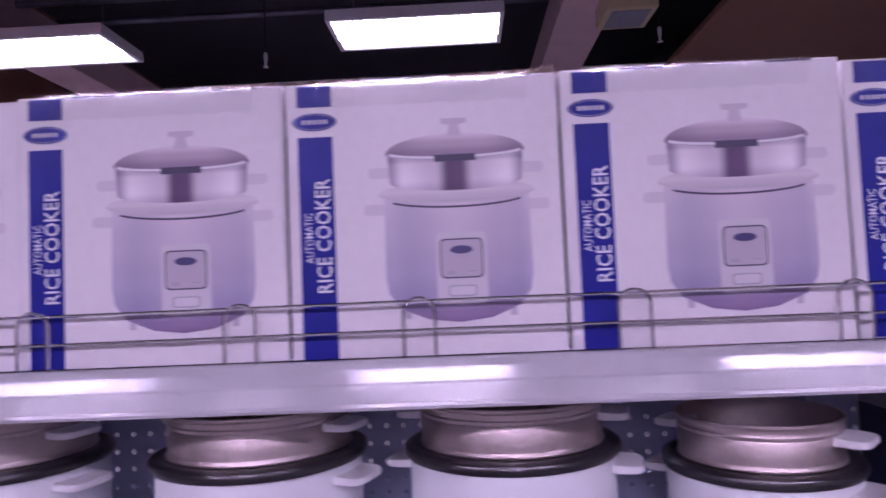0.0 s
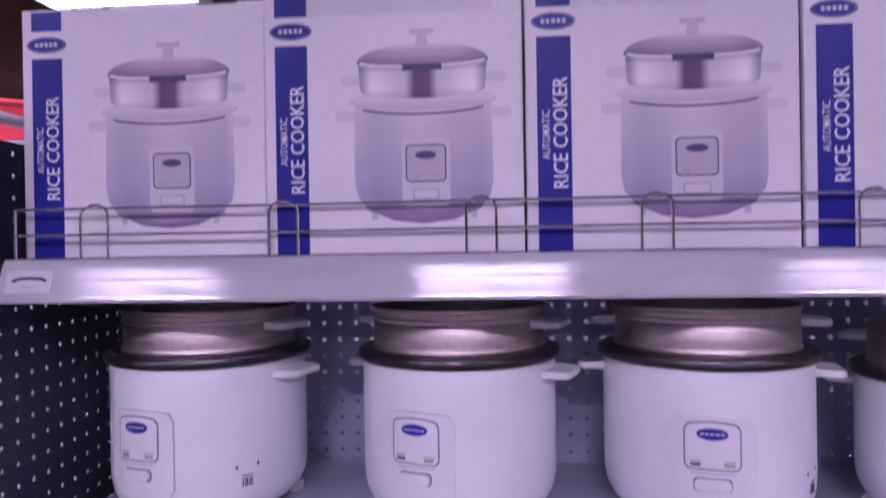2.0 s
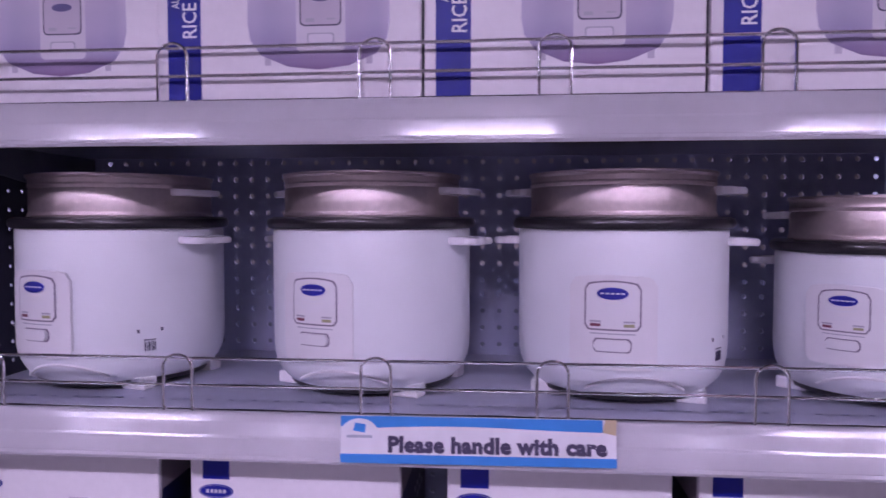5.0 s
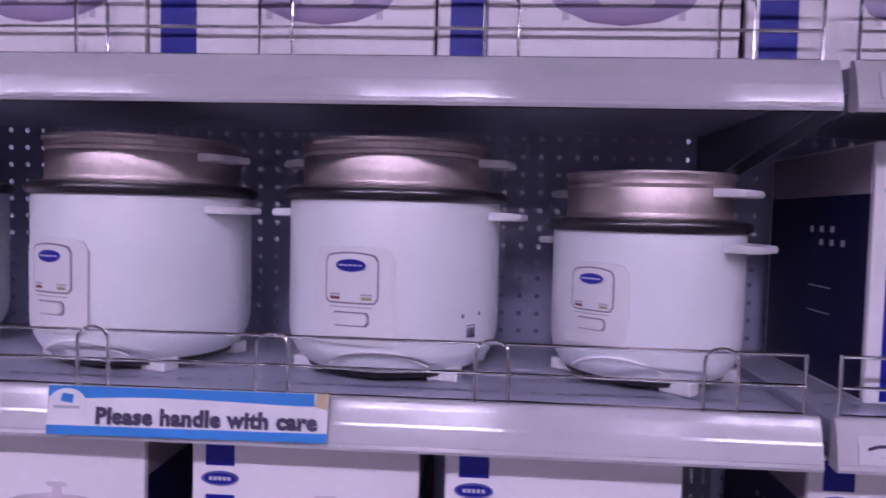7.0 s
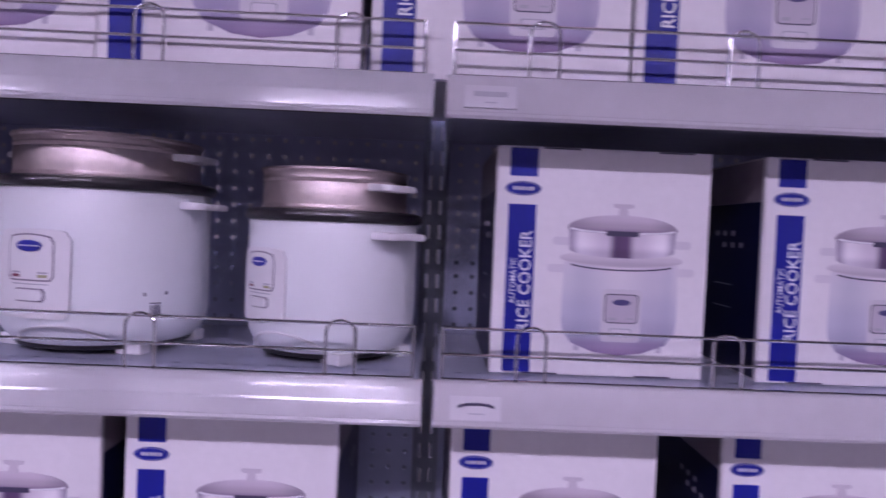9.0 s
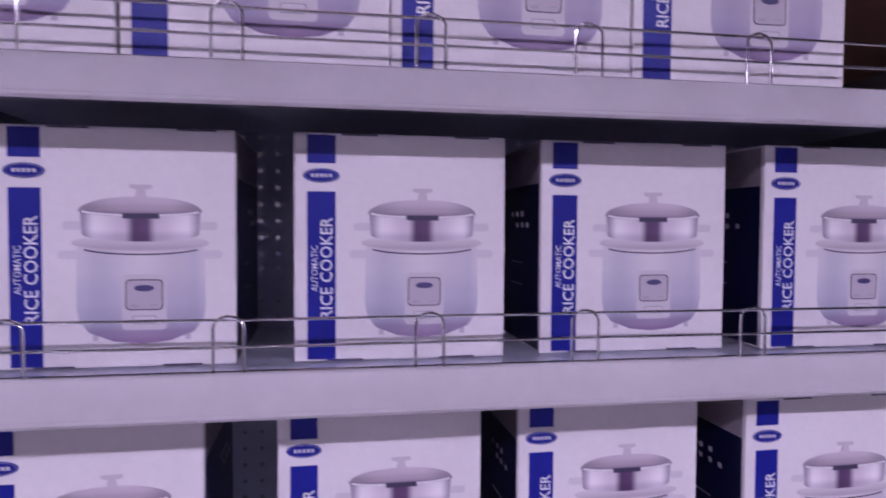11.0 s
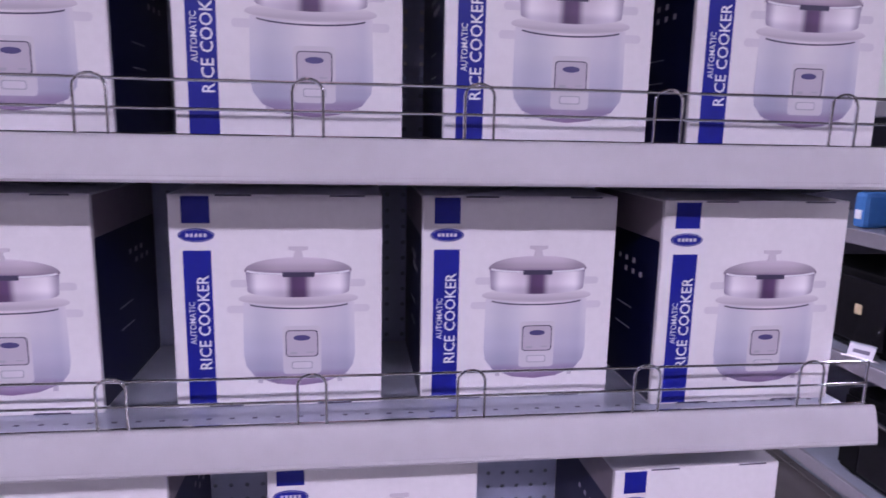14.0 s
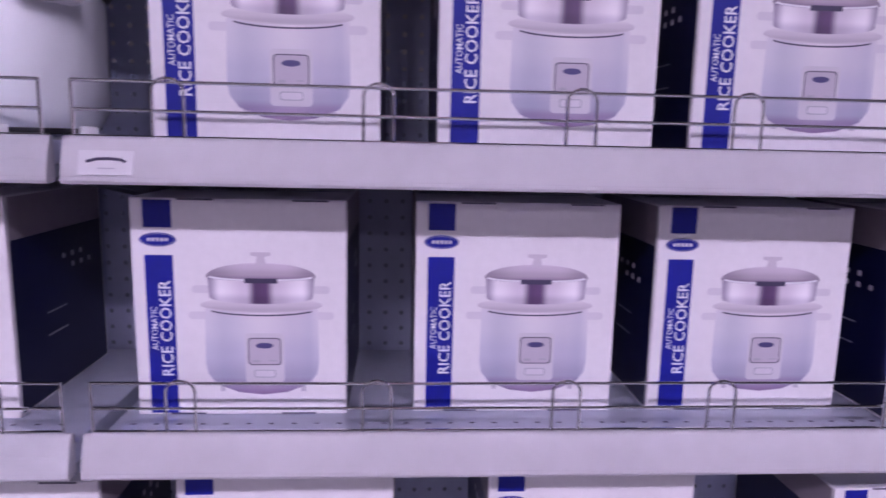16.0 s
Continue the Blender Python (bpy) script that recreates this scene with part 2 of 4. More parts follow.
def lathe(profile, n=48, bm=None):
    """Turn (radius, height) points about the z axis."""
    bm = bm or bmesh.new()
    rings = []
    for r, z in profile:
        rings.append([bm.verts.new((r * math.cos(2 * math.pi * k / n), r * math.sin(2 * math.pi * k / n), z)) for k in range(n)])
    for a, b in zip(rings, rings[1:]):
        for k in range(n):
            bm.faces.new((a[k], a[(k + 1) % n], b[(k + 1) % n], b[k]))
    for ring, flip in ((rings[0], True), (rings[-1], False)):
        bm.faces.new(ring[::-1] if flip else ring)
    return bm


def tube(points, r, sides=8, bm=None):
    bm = bm or bmesh.new()
    pts = [Vector(p) for p in points]
    rings = []
    for k, p in enumerate(pts):
        d = (pts[min(k + 1, len(pts) - 1)] - pts[max(k - 1, 0)]).normalized()
        u = d.cross(Vector((0.13, 0.27, 0.95)) if abs(d.z) < 0.9 else Vector((1, 0, 0))).normalized()
        v = d.cross(u)
        rings.append([bm.verts.new(p + r * (math.cos(2 * math.pi * j / sides) * u + math.sin(2 * math.pi * j / sides) * v)) for j in range(sides)])
    for a, b in zip(rings, rings[1:]):
        for j in range(sides):
            bm.faces.new((a[j], a[(j + 1) % sides], b[(j + 1) % sides], b[j]))
    bm.faces.new(rings[0][::-1])
    bm.faces.new(rings[-1])
    return bm


def extrude_profile(prof, x0, x1, bm=None):
    """A closed (y, z) outline drawn out along x."""
    bm = bm or bmesh.new()
    a = [bm.verts.new((x0, y, z)) for y, z in prof]
    b = [bm.verts.new((x1, y, z)) for y, z in prof]
    n = len(prof)
    for k in range(n):
        bm.faces.new((a[k], a[(k + 1) % n], b[(k + 1) % n], b[k]))
    bm.faces.new(a[::-1])
    bm.faces.new(b)
    bmesh.ops.recalc_face_normals(bm, faces=bm.faces)
    return bm


def plate(outline, y_front, y_back, bm=None):
    """A thin flat piece with an (x, z) outline that faces -y."""
    bm = bm or bmesh.new()
    a = [bm.verts.new((x, y_front, z)) for x, z in outline]
    b = [bm.verts.new((x, y_back, z)) for x, z in outline]
    n = len(outline)
    new_faces = [bm.faces.new(a)]
    for k in range(n):
        new_faces.append(bm.faces.new((a[k], a[(k + 1) % n], b[(k + 1) % n], b[k])))
    new_faces.append(bm.faces.new(b[::-1]))
    bmesh.ops.recalc_face_normals(bm, faces=new_faces)
    return bm


def oval(cx, cz, a, b, n=28):
    return [(cx + a * math.cos(2 * math.pi * k / n), cz + b * math.sin(2 * math.pi * k / n)) for k in range(n)]


def round_rect(x0, x1, z0, z1, r, n=4):
    out = []
    for cx, cz, a0 in ((x1 - r, z0 + r, -90), (x1 - r, z1 - r, 0), (x0 + r, z1 - r, 90), (x0 + r, z0 + r, 180)):
        for k in range(n + 1):
            a = radians(a0 + 90 * k / n)
            out.append((cx + r * math.cos(a), cz + r * math.sin(a)))
    return out


def rect(x0, x1, z0, z1):
    return [(x0, z0), (x1, z0), (x1, z1), (x0, z1)]


def wrap(w, z0, z1, radius, proud, corner=0.0, arch=0.0, u0=0.0, n=16, inner=None):
    """A raised panel that hugs an upright cylinder about z and faces -y."""
    bm = bmesh.new()
    top, bot, topb, botb = [], [], [], []
    inner = radius - 0.004 if inner is None else inner
    for k in range(n + 1):
        u = -w / 2 + w * k / n
        d = abs(u) - (w / 2 - corner)
        cut = corner - math.sqrt(max(0.0, corner * corner - d * d)) if (corner and d > 0) else 0.0
        lift = arch * (1 - (2 * u / w) ** 2)
        a = (u + u0) / radius
        for row, rr, z in ((top, radius + proud, z1 - cut + lift), (bot, radius + proud, z0 + cut), (topb, inner, z1 - cut + lift), (botb, inner, z0 + cut)):
            row.append(bm.verts.new((rr * math.sin(a), -rr * math.cos(a), z)))
    for k in range(n):
        bm.faces.new((bot[k], bot[k + 1], top[k + 1], top[k]))
        bm.faces.new((top[k], top[k + 1], topb[k + 1], topb[k]))
        bm.faces.new((botb[k], botb[k + 1], bot[k + 1], bot[k]))
    for k in (0, n):
        bm.faces.new((bot[k], top[k], topb[k], botb[k]))
    bmesh.ops.recalc_face_normals(bm, faces=bm.faces)
    return bm


def wrap_oval(a, b, zc, radius, proud, u0=0.0, n=18):
    bm = bmesh.new()
    rows = []
    for k in range(n + 1):
        u = -a + 2 * a * k / n
        h = b * math.sqrt(max(1e-4, 1 - (u / a) ** 2))
        s = (u + u0) / radius
        rows.append([bm.verts.new(((radius + p) * math.sin(s), -(radius + p) * math.cos(s), zc + e * h)) for p, e in ((proud, -1), (proud, 1), (0, 1), (0, -1))])
    for r0, r1 in zip(rows, rows[1:]):
        for j in range(3):
            bm.faces.new((r0[j], r1[j], r1[j + 1], r0[j + 1]))
    bmesh.ops.recalc_face_normals(bm, faces=bm.faces)
    return bm


def letters(text, height, offset=0.0, extrude=0.0002, spacing=1.0):
    """A bmesh of built-in letters in the x-z plane, facing -y, with its lower left at the origin; and its width."""
    cu = bpy.data.curves.new("lettering", "FONT")
    cu.body, cu.size, cu.extrude, cu.offset, cu.resolution_u, cu.space_character = text, 1.0, 0.0, offset, 2, spacing
    tmp = new("lettering", cu)
    me = bpy.data.meshes.new_from_object(tmp.evaluated_get(bpy.context.evaluated_depsgraph_get()))
    bpy.data.objects.remove(tmp)
    bpy.data.curves.remove(cu)
    bm = bmesh.new()
    bm.from_mesh(me)
    bpy.data.meshes.remove(me)
    xs, ys = [v.co.x for v in bm.verts], [v.co.y for v in bm.verts]
    k = height / 0.7
    for v in bm.verts:
        v.co = Vector(((v.co.x - min(xs)) * k, 0, v.co.y * k))
    bmesh.ops.remove_doubles(bm, verts=bm.verts, dist=1e-6)
    return bm, (max(xs) - min(xs)) * k


def holed_sheet(name, cols, rows, pitch_x, pitch_z, hole_x, hole_z, thick, material, parent, octagon=True):
    """A metal sheet in the x-z plane from the origin, with one hole through each cell."""
    t = [(0.5, 0), (0.5, 0.5), (0, 0.5), (-0.5, 0.5), (-0.5, 0), (-0.5, -0.5), (0, -0.5), (0.5, -0.5)]
    outer = np.array(t) * (pitch_x, pitch_z)
    if octagon:
        ang = np.arange(8) * math.pi / 4
        hole = np.stack([np.cos(ang) * hole_x, np.sin(ang) * hole_z], 1)
    else:
        hole = np.array(t) * (2 * hole_x, 2 * hole_z)
    cell = np.array([(x, y, z) for y in (0, thick) for ring in (outer, hole) for x, z in ring])
    fc = []
    for k in range(8):
        j = (k + 1) % 8
        fc += [(k, j, 8 + j, 8 + k), (16 + j, 16 + k, 24 + k, 24 + j), (8 + k, 8 + j, 24 + j, 24 + k)]
    fc = np.array(fc)
    verts, faces = [], []
    for c in range(cols):
        for r in range(rows):
            faces.append(fc + 32 * len(verts))
            verts.append(cell + ((c + 0.5) * pitch_x, 0, (r + 0.5) * pitch_z))
    me = bpy.data.meshes.new(name)
    me.from_pydata(np.concatenate(verts).tolist(), [], np.concatenate(faces).tolist())
    weld = bmesh.new()
    weld.from_mesh(me)
    bmesh.ops.remove_doubles(weld, verts=weld.verts, dist=1e-5)
    weld.to_mesh(me)
    weld.free()
    me.materials.append(material)
    ob = new(name, me)
    ob.parent = parent
    return ob


# ---- the store around ----
def structure(name, bm, material, label, category):
    return tagged(part(name, bm, material, None), label, category, kind="structure")


structure("ground_slab", box(-9, 8, -10, 9, -0.1, -0.004), GROUT, "dark grout bed under the store floor tiles", "floor")
structure("wall_north", box(-9.2, 8.2, 9, 9.2, 0, 4.6), WHITE_WALL, "plain painted store wall at the far side", "wall")
structure("wall_south", box(-9.2, 8.2, -10.2, -10.0, 0, 4.6), WALLP, "plain painted store wall across the aisle", "wall")
structure("wall_west", box(-9.2, -9, -10, 9, 0, 4.6), WALLP, "plain painted side wall of the store", "wall")
structure("wall_east", box(8, 8.2, -10, 9, 0, 4.6), WALLP, "plain painted side wall of the store", "wall")
structure("ceiling", box(-9.2, 8.2, -10.2, 9.2, 4.6, 4.75), VOID, "dark blue-black painted open ceiling", "ceiling")
structure("soffit", box(1.36, 8.0, 3.2, 9.0, 3.36, 3.42, 0.01), BROWN, "brown painted dropped soffit under the dark ceiling", "soffit")
structure("soffit_west", box(-9.0, -4.9, 4.4, 9.0, 3.0, 4.6, 0.01), BROWN, "brown painted dropped soffit at the side", "soffit")
for bx in (-8.2, -3.87, 0.43):
    structure("ceiling_beam", box(bx - 0.19, bx + 0.19, -10, 9, 3.42, 3.72, 0.012), BEAM, "pinkish painted ceiling beam", "beam")
for py, pz in ((3.95, 3.66), (4.9, 3.9)):
    structure("ceiling_pipe", tube([(-9, py, pz), (-4, py, pz + 0.01), (1.3, py, pz)], 0.03, 10), PIPE, "dark painted conduit under the ceiling", "pipe")

TILE = 0.6


def floor_tiles():
    bm = box(0, TILE - 0.004, 0, TILE - 0.004, -0.004, 0.0, 0.001, 1)
    me = bpy.data.meshes.new("floor_tile")
    bm.to_mesh(me)
    bm.free()
    me.materials.append(FLOOR)
    holder = thing("floor")
    tagged(holder, "dark grey glossy square floor tiles", "floor", kind="structure")
    for i in range(17):
        for j in range(16):
            o = new("tile", me)
            o.parent = holder
            o.location = (-5.1 + i * TILE, -4.8 + j * TILE, 0)


# ---- gondola shelving ----
BAY = 1.33
LEVELS = {"A": 1.438, "B": 1.085, "C": 0.727, "D": 0.312}
LIP = {"A": 0.0, "B": 0.002, "C": 0.015, "D": 0.0}  # how far the rail stands above its shelf
PITCH = 0.028
BACK = 0.40
BASE_Z = 0.10


RIDGED = (27, 25, 20, 17, 16, 15, 16, 23, 14, 13, 12, 13, 11, 10)
PLAIN = (22, 20.5, 19, 18, 17, 16, 15, 14.2, 13.4, 12.6, 11.8, 11, 10.2, 9.5)


def rail_profile(z, slopes):
    """Front price rail: a shallow ridged face that leans back, a rolled lip above and below."""
    arc, y, h = [(0.0118, z + 0.0005)], 0.0118, 0.0405
    for k, a in enumerate(slopes):
        y -= h / len(slopes) * math.tan(radians(a))
        arc.append((y, z + 0.0005 - h * (k + 1) / len(slopes)))
    return [(0.020, z + 0.002), (0.017, z + 0.0035), (0.0138, z + 0.0028), *arc, (y + 0.0002, z - 0.0408), (y - 0.0008, z - 0.0445), (y + 0.001, z - 0.048), (0.010, z - 0.048), (0.020, z - 0.046)]


def gondola(name, x0, label, levels, rail):
    g = thing(name, pose(x0, 0, 0))
    tagged(g, label, "shelving", group="gondola bays")
    cols, px = 46, 0.024
    # the upper sheet laps a little over the lower one
    for zz, rows, py in ((1.194, 15, BACK - 0.002), (1.1985 - 38 * PITCH, 38, BACK)):
        o = holed_sheet("back_panel", cols, rows, PITCH, PITCH, 0.0042, 0.0042, 0.0015, PEG, g)
        o.location = (px, py, zz)
        for e0, e1 in ((0.006, px - 0.0005), (px + cols * PITCH + 0.0005, BAY - 0.006)):
            part("panel_edge", box(e0, e1, py, py + 0.0015, zz, zz + rows * PITCH), PEG, g)
    # unseen sheet added behind the lower holes to keep them dark
    part("hole_darkener", box(0.006, BAY - 0.006, BACK + 0.045, BACK + 0.049, 0.05, 1.21), UPRIGHT, g)
    part("base_plinth", box(0.01, BAY - 0.01, 0.03, BACK, 0.0, BASE_Z, 0.003), UPRIGHT, g)
    part("base_deck", box(0.004, BAY - 0.004, 0.01, BACK - 0.002, BASE_Z + 0.001, BASE_Z + 0.04, 0.003), SHELF, g)
    for lv in levels:
        z = LEVELS[lv]
        s = part("shelf", box(0.008, BAY - 0.008, 0.018, BACK - 0.006, z - 0.026, z, 0.002), SHELF, g)
        r = part("price_rail", extrude_profile(rail_profile(z + LIP[lv], RIDGED if rail is RAIL else PLAIN), 0.004, BAY - 0.004), rail, s, "white plastic price rail")
        smooth(r, 3)
        for bx in (0.0095, BAY - 0.0125):
            b = bmesh.new()
            pts = [(0.03, z - 0.0265), (BACK - 0.008, z - 0.0265), (BACK - 0.008, z - 0.095), (BACK - 0.03, z - 0.10), (0.05, z - 0.045), (0.03, z - 0.04)]
            part("bracket", extrude_profile(pts, bx, bx + 0.003, b), UPRIGHT, s, "grey steel shelf bracket")
        # row of small slots punched along the front of the shelf
        sb = bmesh.new()
        for k in range(44):
            sx = 0.03 + k * 0.029
            box(sx, sx + 0.0065, 0.081, 0.0845, z + 0.0002, z + 0.0006, bm=sb)
        tagged(part("perforation", sb, INK_DARK if lv in "CD" else PEG, s, "fine line of punched slots"), kind="stuff")
    return g


bay_left = gondola("gondola_bay", -BAY, "grey steel gondola shelving with pegboard back and white rails", "ABCD", RAIL)
bay_right = gondola("gondola_bay", 0.006, "grey steel gondola shelving with pegboard back and dull white rails", "ABCD", RAIL_DULL)


def upright(x, label):
    g = thing("upright", pose(x, 0, 0))
    tagged(g, label, "upright", group="shelf uprights")
    o = holed_sheet("slotted_face", 2, 38, 0.019, 0.042, 0.0028, 0.012, 0.002, UPRIGHT, g, octagon=False)
    o.location = (-0.019, BACK - 0.006, 0.02)
    for sx in (-0.0215, 0.0185):
        part("flange", box(sx, sx + 0.003, BACK - 0.005, BACK + 0.05, 0.0, 1.62), UPRIGHT, g)


for ux in (-BAY - 0.012, 0.003, BAY + 0.024):
    upright(ux, "grey steel slotted shelf upright")


def end_panel():
    g = thing("end_panel", pose(-BAY - 0.014, 0.0, 0))
    tagged(g, "dark grey pegboard end panel of the shelving", "end panel")
    o = holed_sheet("pegboard", 14, 53, PITCH, PITCH, 0.0031, 0.0031, 0.0015, END_GREY, g)
    o.matrix_basis = pose(0, 0.012, 0.105, 0, 0, 90)
    part("front_post", box(-0.018, 0.010, -0.014, 0.0115, 0.0, 1.612, 0.004), END_GREY, g)
    part("top_cap", box(-0.016, 0.006, -0.010, 0.41, 1.6125, 1.624, 0.004), FIXTURE, g, "pale metal top cap")
    part("foot", box(-0.016, 0.004, 0.012, 0.41, 0.0, 0.104, 0.003), END_GREY, g)


end_panel()

WIRE = 0.0019


def wire_guard(x0, z):
    """Chrome wire guard that stands on the front of a shelf."""
    g = thing("wire_guard", pose(x0, 0.021, z + 0.0035))
    tagged(g, "chrome wire guard rail along the shelf front", "guard rail", group="wire guards")
    a, b, h = 0.012, BAY - 0.016, 0.060
    for nm, hz in (("top_wire", h), ("middle_wire", h * 0.48)):
        smooth(part(nm, tube([(a, 0, hz), (0.4, 0, hz - 0.0006), (0.8, 0, hz + 0.0004), (b, 0, hz)], WIRE), CHROME, g))
    smooth(part("bottom_wire", tube([(a, 0, 0.0), (b, 0, 0.0)], WIRE), CHROME, g))
    for ex in (a, b):
        smooth(part("end_wire", tube([(ex, 0, -0.001), (ex, 0, h + 0.001)], WIRE), CHROME, g))
    for cx in (0.115, 0.345, 0.575, 0.77, 1.0, 1.23):
        pts = [(cx - 0.017, -0.0034, -0.001), (cx - 0.017, -0.0034, h - 0.010)]
        pts += [(cx - 0.017 * math.cos(radians(t)), -0.0034, h - 0.010 + 0.014 * math.sin(radians(t))) for t in range(20, 180, 20)]
        pts += [(cx + 0.017, -0.0034, h - 0.010), (cx + 0.017, -0.0034, -0.001)]
        smooth(part("loop", tube(pts, WIRE), CHROME, g))
    return g


guard = wire_guard(-BAY, LEVELS["A"] + LIP["A"])
for bx, lv in ((-BAY, "B"), (-BAY, "C"), (0.006, "A"), (0.006, "B"), (0.006, "C")):
    copy_thing(guard, pose(bx, 0.021, LEVELS[lv] + LIP[lv] + 0.0035))


def price_label(x, z, style):
    g = thing("price_label", pose(x, 0.0052, z, -15, 0, 0))
    tagged(g, "small white price label with a dark scribble on the rail", "price label", group="price labels")
    part("card", plate(rect(-0.029, 0.029, -0.0135, 0.0135), -0.003, -0.0005), LABEL_CARD, g)
    if style:
        pts = [(-0.020, -0.0036, 0.001), (-0.010, -0.0036, 0.004), (0.004, -0.0036, 0.0045), (0.016, -0.0036, 0.0035), (0.021, -0.0036, 0.001)]
        part("scribble", tube(pts, 0.0017, 6), INK_DARK, g)
        part("print_line", plate(rect(-0.008, 0.010, -0.007, -0.0055), -0.0034, -0.003), INK_GREY, g)
    else:
        part("print_bar", plate(rect(-0.019, 0.019, 0.000, 0.006), -0.0034, -0.003), INK_GREY, g)
        part("print_line", plate(rect(-0.007, 0.007, -0.008, -0.0065), -0.0034, -0.003), INK_GREY, g)


for lx, lv, st in ((-1.288, "A", 1), (-1.283, "B", 1), (0.060, "A", 0), (0.058, "B", 1), ):
    price_label(lx, LEVELS[lv] - 0.0235, st)


# ---- care sign ----
def care_sign():
    g = thing("care_sign", pose(-0.6425, -0.0045, 1.0718, -8, -0.6, 0))
    tagged(g, "blue and white handle-with-care sign taped on the price rail", "sign")
    w, h = 0.295, 0.0505
    part("backing", plate([(-w / 2, -h / 2), (w / 2, -h / 2), (w / 2, h / 2 - 0.016), (w / 2 - 0.012, h / 2 - 0.001), (-w / 2, h / 2)], -0.0006, 0.0), SIGN_WHITE, g)
    wave = [(-w / 2 + 0.034, h / 2 - 0.0005)]
    wave += [(-w / 2 + 0.034 + (w - 0.048) * k / 12, h / 2 - 0.0145 + 0.0030 * math.sin(k * 0.33 + 0.4) + 0.003 * (k / 12)) for k in range(13)]
    wave += [(w / 2 - 0.014, h / 2 - 0.0015)]
    part("blue_wave", plate(wave, -0.0012, -0.0006), SIGN_BLUE, g, "bright blue printed wave")
    part("blue_band", plate(rect(-w / 2, w / 2, -h / 2, -h / 2 + 0.0095), -0.0012, -0.0006), SIGN_BLUE, g, "bright blue printed band")
    part("blue_corner", plate(rect(-w / 2, -w / 2 + 0.0345, h / 2 - 0.012, h / 2 - 0.0006), -0.0010, -0.0006), SIGN_BLUE, g)
    disc = part("emblem_disc", plate(oval(-w / 2 + 0.021, 0.0065, 0.0205, 0.0155), -0.0016, -0.0006), SIGN_WHITE, g, "round pale emblem")
    part("emblem_mark", plate([(-w / 2 + 0.014, 0.009), (-w / 2 + 0.027, 0.007), (-w / 2 + 0.028, 0.016), (-w / 2 + 0.016, 0.0175)], -0.0020, -0.0016), SIGN_BLUE, disc)
    part("emblem_line", plate(rect(-w / 2 + 0.007, -w / 2 + 0.035, 0.0015, 0.0045), -0.0020, -0.0016), POT, disc)
    bm, tw = letters("Please handle with care", 0.0158, offset=0.055, spacing=1.06)
    k = 0.233 / tw
    for v in bm.verts:
        v.co = Vector((v.co.x * k - w / 2 + 0.0525, -0.0017, v.co.z - 0.0125))
    part("lettering", bm, INK_DARK, g, "bold black sign lettering")
    part("torn_corner", plate([(w / 2 - 0.014, h / 2 - 0.014), (w / 2 - 0.0005, h / 2 - 0.017), (w / 2 + 0.001, h / 2 - 0.001), (w / 2 - 0.011, h / 2 - 0.0008)], -0.0022, -0.0012), CREAM, g, "torn curled paper corner")


care_sign()


